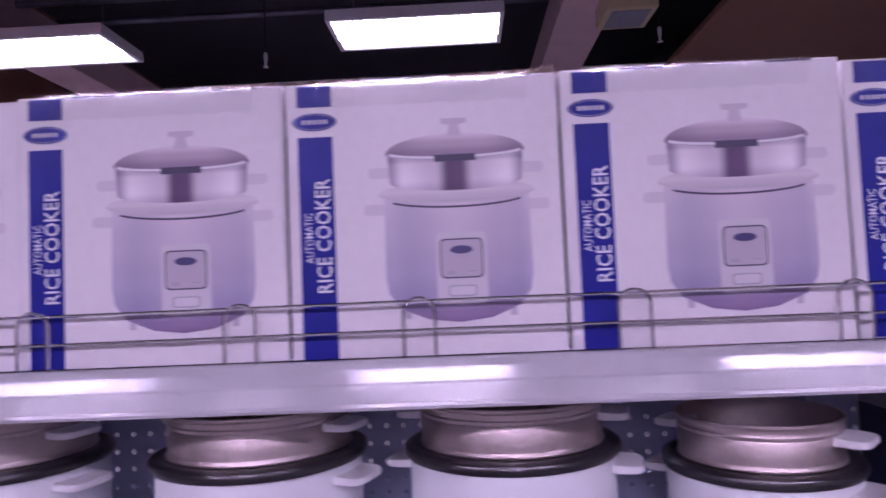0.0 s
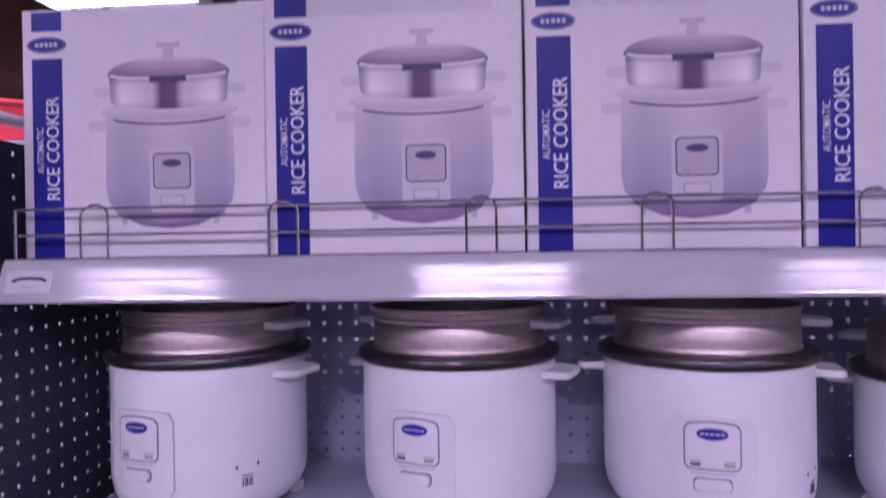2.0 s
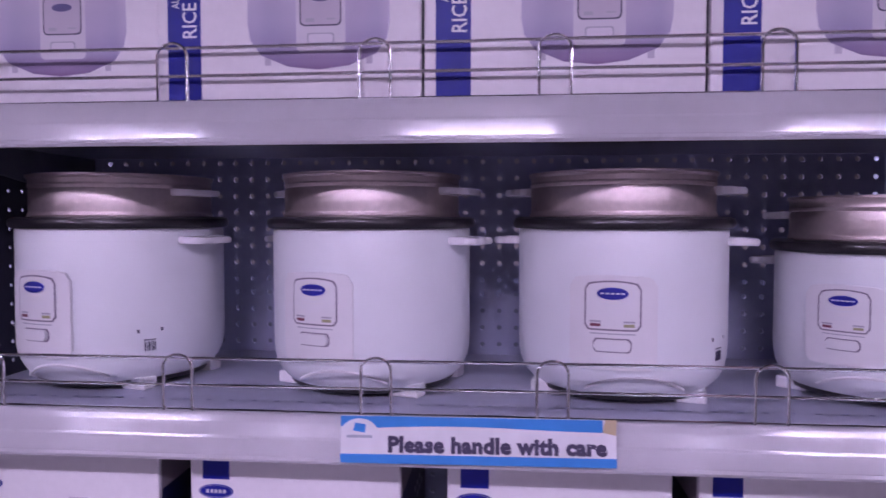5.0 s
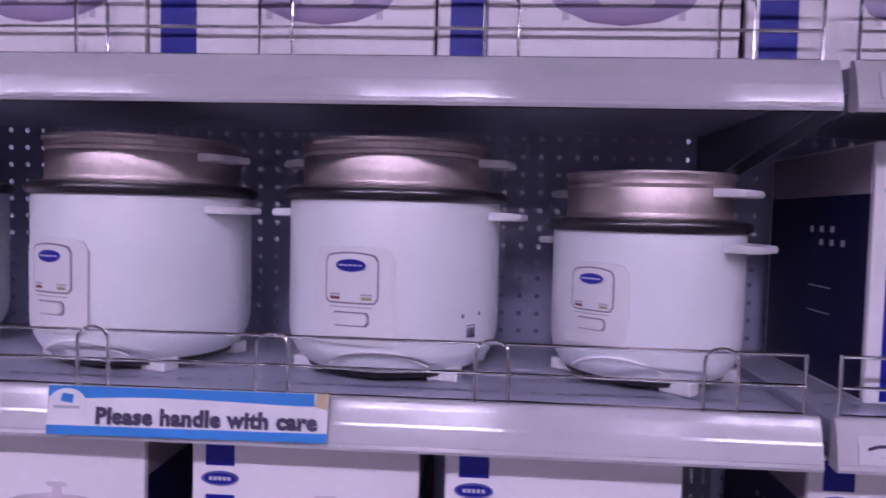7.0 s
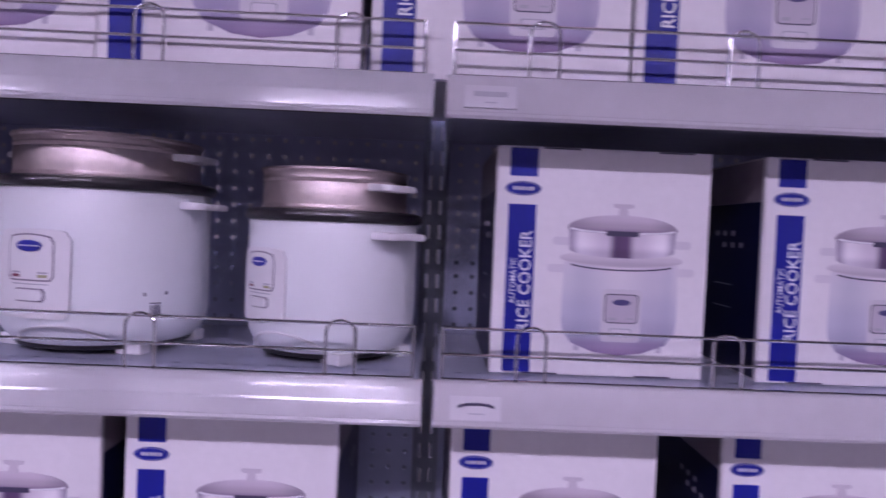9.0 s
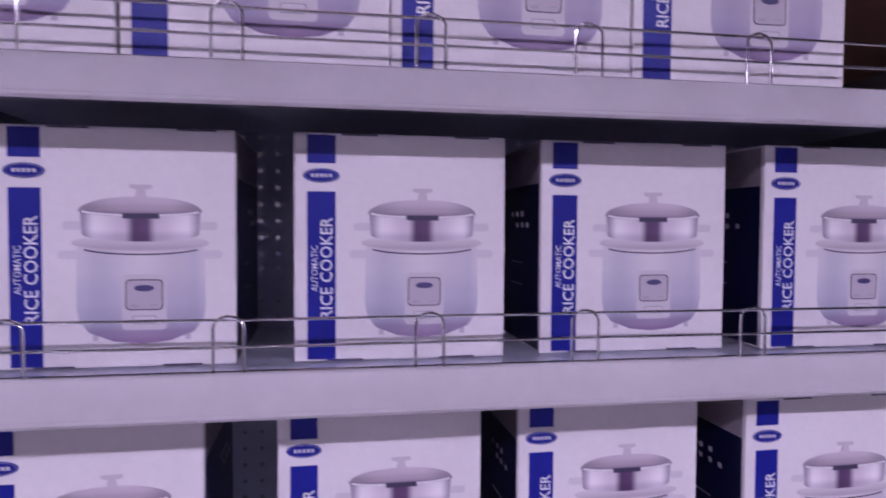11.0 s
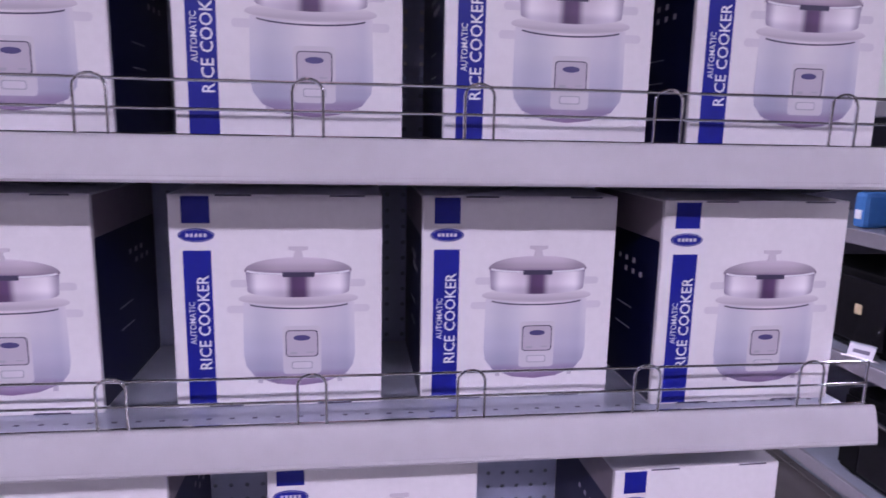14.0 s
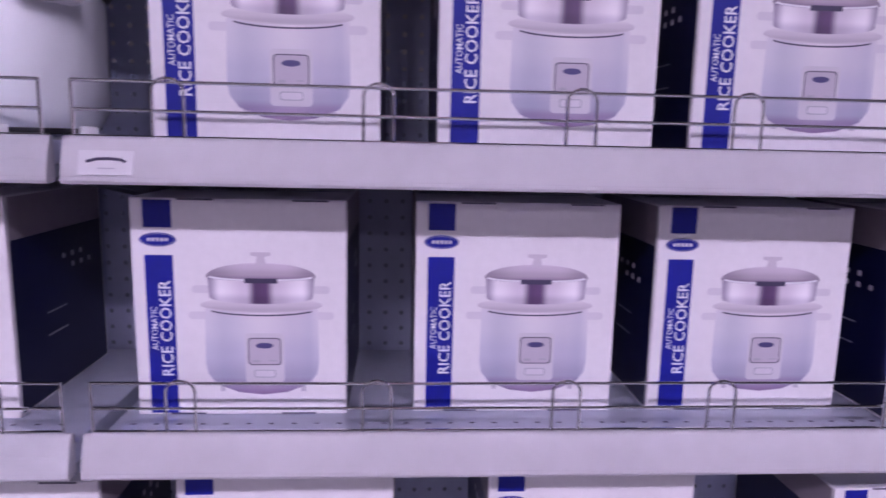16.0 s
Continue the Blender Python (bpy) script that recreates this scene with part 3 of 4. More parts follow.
# ---- rice cooker cartons ----
def carton(s, tape, W=0.304, bx=0.0, c=0.188, oz=0.0, small=False, name="carton_box"):
    """A carton, front at y = 0 with its lower left corner at the origin; s: size against the large one."""
    g = thing(name)
    squash = 0.938 if small else 1.0
    PR_BODY, PR_STEAM, PR_LID, PR_RIM = printed_tones(s * squash, (c - 0.08) / squash, (c + 0.08) / squash, not small)
    Hh, Dp = 0.318 if small else 0.311, 0.290

    def P(nm, bm, mt, parent=None, label=""):
        if small and nm.startswith("printed_") and nm != "printed_band":
            bmesh.ops.scale(bm, vec=(1, 1, 0.938), verts=bm.verts)
            bmesh.ops.translate(bm, vec=(0, 0, -0.005), verts=bm.verts)
        bmesh.ops.scale(bm, vec=(s, s, s), verts=bm.verts)
        return part(nm, bm, mt, parent or g, label)

    e = 0.0005
    P("carton", box(0, W, 0, Dp, 0, Hh, 0.0025), CARD)
    # flap joints: top edge seam and two finger slots at the foot
    P("top_seam", box(0.006, W - 0.006, Dp / 2 - 0.001, Dp / 2 + 0.001, Hh, Hh + 0.0006), INK_GREY)
    for sx in (0.045, 0.205):
        P("flap_slot", plate(rect(sx, sx + 0.05, 0.0006, 0.0028), -e, 0.001), INK_DARK)
        P("flap_slot", plate(rect(sx + 0.02, sx + 0.07, Hh - 0.0030, Hh - 0.0008), -e, 0.001), INK_DARK)
    band = P("printed_band", plate(rect(0.013 + bx, 0.052 + bx, 0.003, 0.237 if small else 0.250), -e, 0.001), NAVY, None, "navy printed band")
    P("printed_band", plate(rect(0.013 + bx, 0.052 + bx, 0.284 + oz, Hh - 0.003), -e, 0.001), NAVY, None, "navy printed band")
    ov = P("brand_oval", plate(oval(0.0325 + bx, 0.267 + oz, 0.0252, 0.0100), -2 * e, 0.001), NAVY, None, "navy oval brand mark")
    ring = bmesh.new()
    o1, o2 = oval(0.0325 + bx, 0.267 + oz, 0.0234, 0.0087), oval(0.0325 + bx, 0.267 + oz, 0.0227, 0.0081)
    va, vb = [ring.verts.new((x, -2.4 * e, z)) for x, z in o1], [ring.verts.new((x, -2.4 * e, z)) for x, z in o2]
    for k in range(len(va)):
        j = (k + 1) % len(va)
        ring.faces.new((va[k], va[j], vb[j], vb[k]))
    P("oval_outline", ring, INK_GREY, ov)
    zb = 0.267 + oz
    for k in range(5):
        b0 = 0.0184 + bx + k * 0.0061
        P("brand_bar", plate(rect(b0, b0 + 0.0040, zb - 0.0024, zb + 0.0024), -3 * e, -2 * e), INK_PANEL, ov)
    for txt, h, z0, length, xr, off in (("RICE COOKER", 0.0165, 0.060 if small else 0.076, 0.141 if small else 0.127, 0.0472, 0.010), ("AUTOMATIC", 0.0088, 0.098 if small else 0.109, 0.064 if small else 0.056, 0.0272, 0.004)):
        bm, tw = letters(txt, h, offset=off)
        k = length / tw
        for v in bm.verts:
            v.co = Vector((xr + bx - v.co.z, -2 * e, z0 + v.co.x * k))
        P("lettering", bm, INK_WHITE, band, "white printed lettering")
    # printed picture of the cooker
    body = [(c - 0.080, 0.176), (c - 0.081, 0.090), (c - 0.078, 0.072), (c - 0.066, 0.055), (c - 0.035, 0.042), (c, 0.038), (c + 0.035, 0.042), (c + 0.066, 0.055), (c + 0.078, 0.072), (c + 0.081, 0.090), (c + 0.080, 0.176)]
    pic = P("printed_cooker", plate(body, -e, 0.001), PR_BODY, None, "printed picture of a rice cooker")
    for d in (-1, 1):
        fx = c + d * 0.058
        P("printed_foot", plate(rect(fx - 0.0035, fx + 0.0035, 0.0435, 0.056), -0.8 * e, 0.001), INK_EDGE, pic)
        for z, x0, x1 in ((0.165, 0.072, 0.103), (0.206, 0.068, 0.097)):
            hp = round_rect(min(c + d * x0, c + d * x1), max(c + d * x0, c + d * x1), z - 0.006, z + 0.006, 0.005)
            P("printed_handle", plate(hp, -0.7 * e, 0.001), INK_FAINT, pic)
    P("printed_rim_edge", plate(oval(c, 0.1815, 0.0862, 0.0118, 36), -1.2 * e, 0.001), INK_RIM_EDGE, pic)
    P("printed_rim", plate(oval(c, 0.1826, 0.0856, 0.0112, 36), -1.4 * e, 0.001), PR_RIM, pic)
    low = [(c + 0.078 * math.cos(radians(a)), 0.1757 + 0.0115 * math.sin(radians(a))) for a in range(205, 336, 10)]
    low += [(c + 0.078 * math.cos(radians(a)), 0.1780 + 0.0115 * math.sin(radians(a))) for a in range(335, 204, -10)]
    P("printed_shadow_line", plate(low, -1.7 * e, 0.001), INK_DARK, pic)
    st = [(c - 0.075, 0.224)] + [(c + 0.073 * math.cos(radians(a)), 0.194 + 0.0105 * math.sin(radians(a))) for a in range(180, 361, 15)] + [(c + 0.075, 0.224)]
    P("printed_steamer", plate(st, -2.2 * e, 0.001), PR_STEAM, pic)
    dome = [(c + 0.077 * math.cos(radians(a)), 0.226 + (0.0215 if math.sin(radians(a)) > 0 else 0.007) * math.sin(radians(a))) for a in range(0, 360, 10)]
    P("printed_lid", plate(dome, -2.8 * e, 0.001), PR_LID, pic)
    gl = [(c + 0.075 * math.cos(radians(a)), 0.2258 + 0.0065 * math.sin(radians(a))) for a in range(190, 351, 10)] + [(c + 0.073 * math.cos(radians(a)), 0.2285 + 0.0065 * math.sin(radians(a))) for a in range(350, 189, -10)]
    P("printed_lid_rim", plate(gl, -3.3 * e, 0.001), INK_WHITE, pic)
    P("printed_reflection", plate(rect(c - 0.023, c + 0.023, 0.2160, 0.2236), -3.8 * e, 0.001), INK_DARK, pic)
    knob = [(c - 0.008, 0.244), (c + 0.008, 0.244), (c + 0.005, 0.257), (c + 0.014, 0.259), (c + 0.014, 0.264), (c - 0.014, 0.264), (c - 0.014, 0.259), (c - 0.005, 0.257)]
    P("printed_knob", plate(knob, -3.2 * e, 0.001), INK_KNOB, pic)
    q = c + 0.003
    P("printed_panel", plate(round_rect(q - 0.028, q + 0.028, 0.058, 0.137, 0.006), -1.5 * e, 0.001), INK_PANEL, pic)
    P("printed_plate_edge", plate(round_rect(q - 0.0238, q + 0.0238, 0.0860, 0.1300, 0.006), -2 * e, 0.001), INK_DARK, pic)
    P("printed_plate", plate(round_rect(q - 0.0222, q + 0.0222, 0.0876, 0.1284, 0.005), -2.5 * e, 0.001), INK_PLATE, pic)
    P("printed_badge", plate(oval(q, 0.1175, 0.0125, 0.0046), -3 * e, 0.001), INK_BADGE, pic)
    for mx, mz in ((q - 0.017, 0.0905), (q + 0.007, 0.0925)):
        P("printed_mark", plate(rect(mx, mx + 0.010, mz, 0.0945), -3 * e, 0.001), INK_GREY, pic)
    P("printed_lever_edge", plate(round_rect(q - 0.0155, q + 0.0155, 0.0660, 0.0785, 0.003), -2 * e, 0.001), INK_GREY, pic)
    P("printed_lever", plate(round_rect(q - 0.0138, q + 0.0138, 0.0676, 0.0770, 0.003), -2.5 * e, 0.001), INK_FAINT, pic)
    # printed sides, their colours darkened to paint in shade, with small pale icons
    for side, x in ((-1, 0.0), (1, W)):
        sp = P("side_print", box(x - e, x + e, 0.008, Dp - 0.006, 0.004, 0.255), NAVY_SHADED, None, "navy printed side with shade painted in")
        P("side_band", box(x - e, x + e, 0.008, Dp - 0.006, 0.2555, Hh - 0.003), SIDE_SHADED, None, "grey-brown upper side with shade painted in")
        for k in range(4):
            for zi in (0.188, 0.206):
                y = 0.06 + k * 0.028 if side < 0 else Dp - 0.06 - k * 0.028
                if (k + int(zi * 1000)) % 5 != 1:
                    P("icon", box(x - 2 * e, x + 2 * e, y, y + 0.009, zi, zi + 0.008), INK_PLATE, sp)
        for zi in (0.13, 0.095):
            P("print_line", box(x - 2 * e, x + 2 * e, 0.09, 0.15, zi, zi + 0.0018), INK_GREY, sp)
    if tape:
        tp = bmesh.new()
        nx = 26
        rows = []
        for k in range(nx + 1):
            x = 0.035 + 0.235 * k / nx
            wob = 0.0012 * math.sin(k * 1.7 + tape) + 0.0006 * math.sin(k * 3.9)
            rows.append([tp.verts.new((x, 0.10, Hh + 0.0010)), tp.verts.new((x, 0.0, Hh + 0.0016 + wob * 0.4)), tp.verts.new((x, -0.0018 - abs(wob), Hh - 0.006)), tp.verts.new((x, -0.0012 - abs(wob) * 0.6, Hh - 0.018)), tp.verts.new((x, -0.0008, Hh - 0.028 + wob))])
        for a, b in zip(rows, rows[1:]):
            for j in range(4):
                tp.faces.new((a[j], a[j + 1], b[j + 1], b[j]))
        P("clear_tape", tp, TAPE, None, "crinkled clear packing tape")
    return g


def place_cartons(template, spots, group, label):
    """spots: left x, front y, shelf z, turn in degrees."""
    placed = []
    for k, (x, y, z, a) in enumerate(spots):
        m = pose(x, y, z + 0.0008, 0, 0, a)
        ob = template if k == 0 else copy_thing(template, m)
        ob.matrix_basis = m
        tagged(ob, label, "carton", group=group)
        placed.append(ob)
    return placed


zA, zB, zC, zD = LEVELS["A"], LEVELS["B"], LEVELS["C"], LEVELS["D"]
top_row = place_cartons(carton(1.0, 0.7), [(-1.0095, 0.032, zA, 0.0), (-0.7025, 0.034, zA, 0.2), (-0.3955, 0.032, zA, 0.0), (0.231, 0.046, zA, 0.0), (0.846, 0.044, zA, -0.4)],
              "cartons on the top shelf", "white rice cooker carton with navy band and taped top")
place_cartons(carton(1.0, 0, W=0.3085), [(-1.321, 0.042, zA, 0.0), (-0.0815, 0.046, zA, 0.0), (0.5365, 0.048, zA, 0.2)],
              "cartons on the top shelf", "white rice cooker carton with navy printed band")
place_cartons(carton(1.0, 0), [(0.068, 0.140, zD, 0), (0.508, 0.140, zD, 0), (-1.30, 0.13, zD, 0), (-0.97, 0.13, zD, 0), (-0.64, 0.13, zD, 0), (-0.335, 0.13, zD, 0)],
              "cartons on the low shelf", "white rice cooker carton on the low shelf")
place_cartons(carton(0.905, 0, W=0.300, bx=0.005, c=0.179, oz=-0.008, small=True), [(1.020, 0.130, zD, 1.5), (0.079, 0.090, zB, 0), (0.420, 0.090, zB, 0), (0.744, 0.100, zB, 0), (1.066, 0.086, zB, 0.5)],
              "cartons beside the cookers", "small white rice cooker carton with navy sides")
place_cartons(carton(0.905, 0, W=0.300, bx=0.005, c=0.179, oz=-0.008, small=True), [(0.036, 0.112, zC, 0), (0.397, 0.120, zC, 0), (0.722, 0.122, zC, 0.3), (1.042, 0.080, zC, 0.8), (-1.326, 0.10, zC, 0), (-1.012, 0.10, zC, 0), (-0.682, 0.10, zC, 0), (-0.380, 0.10, zC, 0)],
              "cartons on the middle shelf", "small white rice cooker carton with navy sides")


def loose_flap(ob, x0, x1, lift):
    """A torn strip of board that stands up along the top front edge."""
    bm = bmesh.new()
    n, rows = 10, []
    for k in range(n + 1):
        x = x0 + (x1 - x0) * k / n
        up = lift * (0.35 + 0.4 * (k / n) + 0.25 * math.sin(k * 2.1))
        rows.append([bm.verts.new((x, y, 0.3112 + z)) for y, z in ((0.004, 0.0), (0.002, up), (0.0035, up + 0.0004), (0.0065, 0.0))])
    for a, b in zip(rows, rows[1:]):
        for j in range(3):
            bm.faces.new((a[j], a[j + 1], b[j + 1], b[j]))
    bmesh.ops.recalc_face_normals(bm, faces=bm.faces)
    part("loose_flap", bm, KRAFT, ob, "torn brown board edge")


loose_flap(top_row[1], 0.185, 0.262, 0.007)
loose_flap(top_row[1], 0.264, 0.302, 0.010)
loose_flap(top_row[1], 0.0, 0.085, 0.006)
loose_flap(top_row[0], 0.222, 0.296, 0.004)


# ---- display cookers ----
def cooker(R, body_h, steam_r, steam_h, turn, x, y, barcode, label):
    g = thing("rice_cooker", pose(x, y, zB + 0.0005, 0, 0, turn))
    tagged(g, label, "rice cooker", group="display rice cookers")
    foot = 0.010
    prof = [(R * 0.80, foot), (R * 0.86, foot + 0.004), (R * 0.93, foot + 0.014), (R * 0.975, foot + 0.026), (R * 0.995, foot + 0.040), (R, foot + 0.055), (R, body_h - 0.004), (R * 0.985, body_h)]
    smooth(part("body", lathe(prof, 72), ENAMEL, g, "glossy white enamel body"), 35)
    smooth(part("base_ring", lathe([(R * 0.70, foot - 0.004), (R * 0.83, foot - 0.003), (R * 0.845, foot + 0.003), (R * 0.80, foot + 0.006)], 60), BLACK_PLASTIC, g, "dark base ring"))
    smooth(part("rim", lathe([(R * 0.95, body_h - 0.002), (R * 1.035, body_h - 0.001), (R * 1.058, body_h + 0.003), (R * 1.06, body_h + 0.007), (R * 1.045, body_h + 0.011), (R * 1.0, body_h + 0.0135), (R * 0.95, body_h + 0.0135), (steam_r * 0.98, body_h + 0.012)], 64), BLACK_PLASTIC, g, "black flared rim"))
    z0, z1 = body_h + 0.0125, body_h + 0.018 + steam_h
    st = [(steam_r * 0.95, z0), (steam_r * 1.008, z0 + 0.001), (steam_r * 1.012, z0 + 0.003), (steam_r * 1.004, z0 + 0.0050), (steam_r * 0.995, z0 + 0.0078), (steam_r * 0.995, z0 + 0.0084), (steam_r * 0.995, z0 + 0.014), (steam_r * 0.995, z1 - 0.020), (steam_r * 0.988, z1 - 0.0185), (steam_r * 0.996, z1 - 0.0165), (steam_r * 1.002, z1 - 0.014), (steam_r * 0.994, z1 - 0.012), (steam_r * 1.0, z1 - 0.006), (steam_r * 1.02, z1 - 0.003), (steam_r * 1.02, z1), (steam_r * 0.985, z1), (steam_r * 0.93, z0 + 0.008), (steam_r * 0.2, z0 + 0.006)]
    smooth(part("steamer_tray", lathe(st, 64), ALU, g, "brushed aluminium steamer tray"), 30)
    # handles stand square to the panel
    for d in (-1, 1):
        for zz, ro, wd, ln in ((body_h - 0.016, R, 0.036, 0.034), (z1 - 0.022, steam_r, 0.032, 0.034)):
            bm = bmesh.new()
            out = round_rect(-wd, wd, -0.012, ln, 0.016)
            va = [bm.verts.new((d * (ro + v), u, zz + 0.004 - 0.06 * max(v, 0))) for u, v in out]
            vb = [bm.verts.new((d * (ro + v), u, zz - 0.006)) for u, v in out]
            n = len(out)
            bm.faces.new(va)
            bm.faces.new(vb[::-1])
            for k in range(n):
                bm.faces.new((va[k], va[(k + 1) % n], vb[(k + 1) % n], vb[k]))
            bmesh.ops.recalc_face_normals(bm, faces=bm.faces)
            bmesh.ops.bevel(bm, geom=[e for e in bm.edges if abs(e.verts[0].co.z - e.verts[1].co.z) < 0.004], offset=0.0015, segments=2, affect="EDGES")
            smooth(part("handle", bm, PLASTIC, g, "white plastic side handle"), 50)
    for a in (35, 145, 215, 325):
        fx, fy = R * 0.80 * math.cos(radians(a)), R * 0.80 * math.sin(radians(a))
        part("foot", box(fx - 0.019, fx + 0.019, fy - 0.012, fy + 0.012, 0.0, foot + 0.006, 0.003), PLASTIC, g, "white plastic foot")
    k = R / 0.135
    zc = 0.104 if body_h > 0.2 else 0.099
    pan = smooth(part("control_panel", wrap(0.098 * k, zc - 0.055 * k, zc + 0.052 * k, R, 0.0052, 0.010, 0.003), PLASTIC, g, "raised white control panel"), 30)
    # outline here and lever surround below are shade put in as dark colour
    part("plate_outline", wrap(0.0622 * k, zc - 0.0092 * k, zc + 0.0450 * k, R, 0.0058, 0.006, 0.004), LINE_SHADE, pan)
    part("face_plate", wrap(0.0585 * k, zc - 0.0072 * k, zc + 0.0432 * k, R, 0.0063, 0.005, 0.004), PLASTIC, pan)
    bd = part("brand_badge", wrap_oval(0.0172 * k, 0.0070 * k, zc + 0.034 * k, R, 0.0076), BADGE, pan, "blue oval badge")
    for j in range(5):
        part("badge_bar", wrap(0.0040, zc + 0.0333 * k, zc + 0.0350 * k, R, 0.0081, u0=(j - 2) * 0.0055 * k, n=3), INK_WHITE, bd)
    for u, mt in ((-0.0185, RED_INK), (0.0180, GREEN_INK)):
        part("indicator", wrap(0.0115 * k, zc - 0.0045 * k, zc - 0.0010 * k, R, 0.0068, u0=u * k, n=4), mt, pan)
        part("indicator_text", wrap(0.0125 * k, zc + 0.0004 * k, zc + 0.0024 * k, R, 0.0068, u0=u * k, n=4), INK_GREY, pan)
    part("lever_recess", wrap(0.042 * k, zc - 0.0345 * k, zc - 0.018 * k, R, 0.0057, 0.004), LINE_SHADE, pan)
    smooth(part("lever", wrap(0.0385 * k, zc - 0.0325 * k, zc - 0.0195 * k, R, 0.0100, 0.004, inner=R), PLASTIC, pan, "white cook lever"))
    part("mould_line", wrap(0.050 * k, zc - 0.0135 * k, zc - 0.0122 * k, R, 0.0056, n=8), INK_GREY, pan)
    arc = []
    for j in range(17):
        v = -1 + j / 8
        u = 0.028 + 0.062 * v
        zz = foot + 0.012 + 0.017 * (1 - v * v)
        rr = R * (0.945 + 0.055 * min(1, (zz - foot - 0.014) / 0.024)) + 0.0004
        arc.append((rr * math.sin(u / R), -rr * math.cos(u / R), zz))
    smooth(part("base_arch", tube(arc, 0.0021, 6), PLASTIC, g, "moulded arch above the foot"))
    if barcode is not None:
        for j, (du, wd, za, zb) in enumerate(((-0.006, 0.0016, 0, 0.012), (-0.003, 0.001, 0, 0.012), (-0.0008, 0.0018, 0, 0.012), (0.002, 0.001, 0, 0.012), (0.0042, 0.0014, 0, 0.012), (0.0065, 0.001, 0, 0.012), (0, 0.015, 0.0138, 0.0152), (-0.014, 0.003, 0.024, 0.0285), (0.015, 0.003, 0.025, 0.0295))):
            part("barcode_bar", wrap(wd, foot + 0.043 + za, foot + 0.043 + zb, R, 0.0003, u0=barcode + du, n=2, inner=R - 0.001), INK_DARK, g)
    return g


BIG = "white display rice cooker with aluminium steamer on the shelf"
CODED = "white display rice cooker with a barcode printed low on it"
cooker(0.136, 0.213, 0.120, 0.052, -17, -1.161, 0.215, 0.140, CODED)
cooker(0.135, 0.213, 0.120, 0.052, -20, -0.795, 0.210, None, BIG)
cooker(0.135, 0.213, 0.120, 0.052, -13, -0.457, 0.206, 0.147, CODED)
cooker(0.116, 0.184, 0.100, 0.050, -42, -0.137, 0.195, None, "smaller white display rice cooker beside the shelf end")


# ---- ceiling fittings ----
def troffer(x, y):
    g = thing("ceiling_light", pose(x, y, LAMP_Z))
    tagged(g, "bright louvred fluorescent ceiling light", "ceiling light", group="ceiling lights")
    L, D = 0.60, 0.30
    fr = bmesh.new()
    for x0, x1, y0, y1 in ((-L, L, -D, -D + 0.03), (-L, L, D - 0.03, D), (-L, -L + 0.03, -D + 0.0305, D - 0.0305), (L - 0.03, L, -D + 0.0305, D - 0.0305)):
        box(x0, x1, y0, y1, 0.0, 0.055, bm=fr)
    part("frame", fr, FIXTURE, g)
    part("housing", box(-L + 0.004, L - 0.004, -D + 0.004, D - 0.004, 0.0555, 0.075), FIXTURE, g)
    for ty in (-0.18, -0.06, 0.06, 0.18):
        part("tube", tube([(-L + 0.035, ty, 0.040), (L - 0.035, ty, 0.040)], 0.012, 10), TUBE, g, "glowing fluorescent tube")
    for ly in (-0.12, 0.0, 0.12):
        part("louvre_blade", box(-L + 0.031, L - 0.031, ly - 0.006, ly + 0.006, 0.002, 0.020), LOUVRE, g)
    for k in range(19):
        lx = -L + 0.06 + k * 0.06
        part("louvre_blade", box(lx - 0.0045, lx + 0.0045, -D + 0.031, D - 0.031, 0.004, 0.018), LOUVRE, g)
    for hx in (-0.45, 0.45):
        part("hanger", tube([(hx, 0, 0.074), (hx, 0, 1.3)], 0.003, 6), UPRIGHT, g)
    return g


lamp0 = troffer(*LAMP_SPOTS[0])
for sx, sy in LAMP_SPOTS[1:]:
    copy_thing(lamp0, pose(sx, sy, LAMP_Z))


def sprinkler(x, y):
    g = thing("sprinkler", pose(x, y, 3.28))
    tagged(g, "pale sprinkler head hanging from the ceiling", "sprinkler", group="sprinklers")
    smooth(part("pipe", tube([(0, 0, 0.10), (0, 0, 1.32)], 0.008, 8), VOID, g))
    smooth(part("head", lathe([(0.006, 0.0), (0.022, 0.002), (0.022, 0.006), (0.009, 0.012), (0.012, 0.05), (0.016, 0.06), (0.016, 0.11), (0.009, 0.12)], 16), FIXTURE, g))


sprinkler(1.04, 4.36)
sprinkler(-2.02, 4.46)


def ceiling_box():
    g = thing("ceiling_speaker", pose(0.66, 3.83, 3.27))
    tagged(g, "cream box speaker hanging beside the ceiling beam", "speaker")
    part("casing", box(-0.17, 0.17, -0.19, 0.19, 0.0, 0.15, 0.012), CREAM, g)
    part("grille", box(-0.13, 0.13, -0.15, 0.15, -0.006, -0.0005, 0.004), UPRIGHT, g, "dark recessed grille")
    part("hanger", tube([(0, 0, 0.15), (0, 0, 1.33)], 0.008, 8), UPRIGHT, g)


ceiling_box()


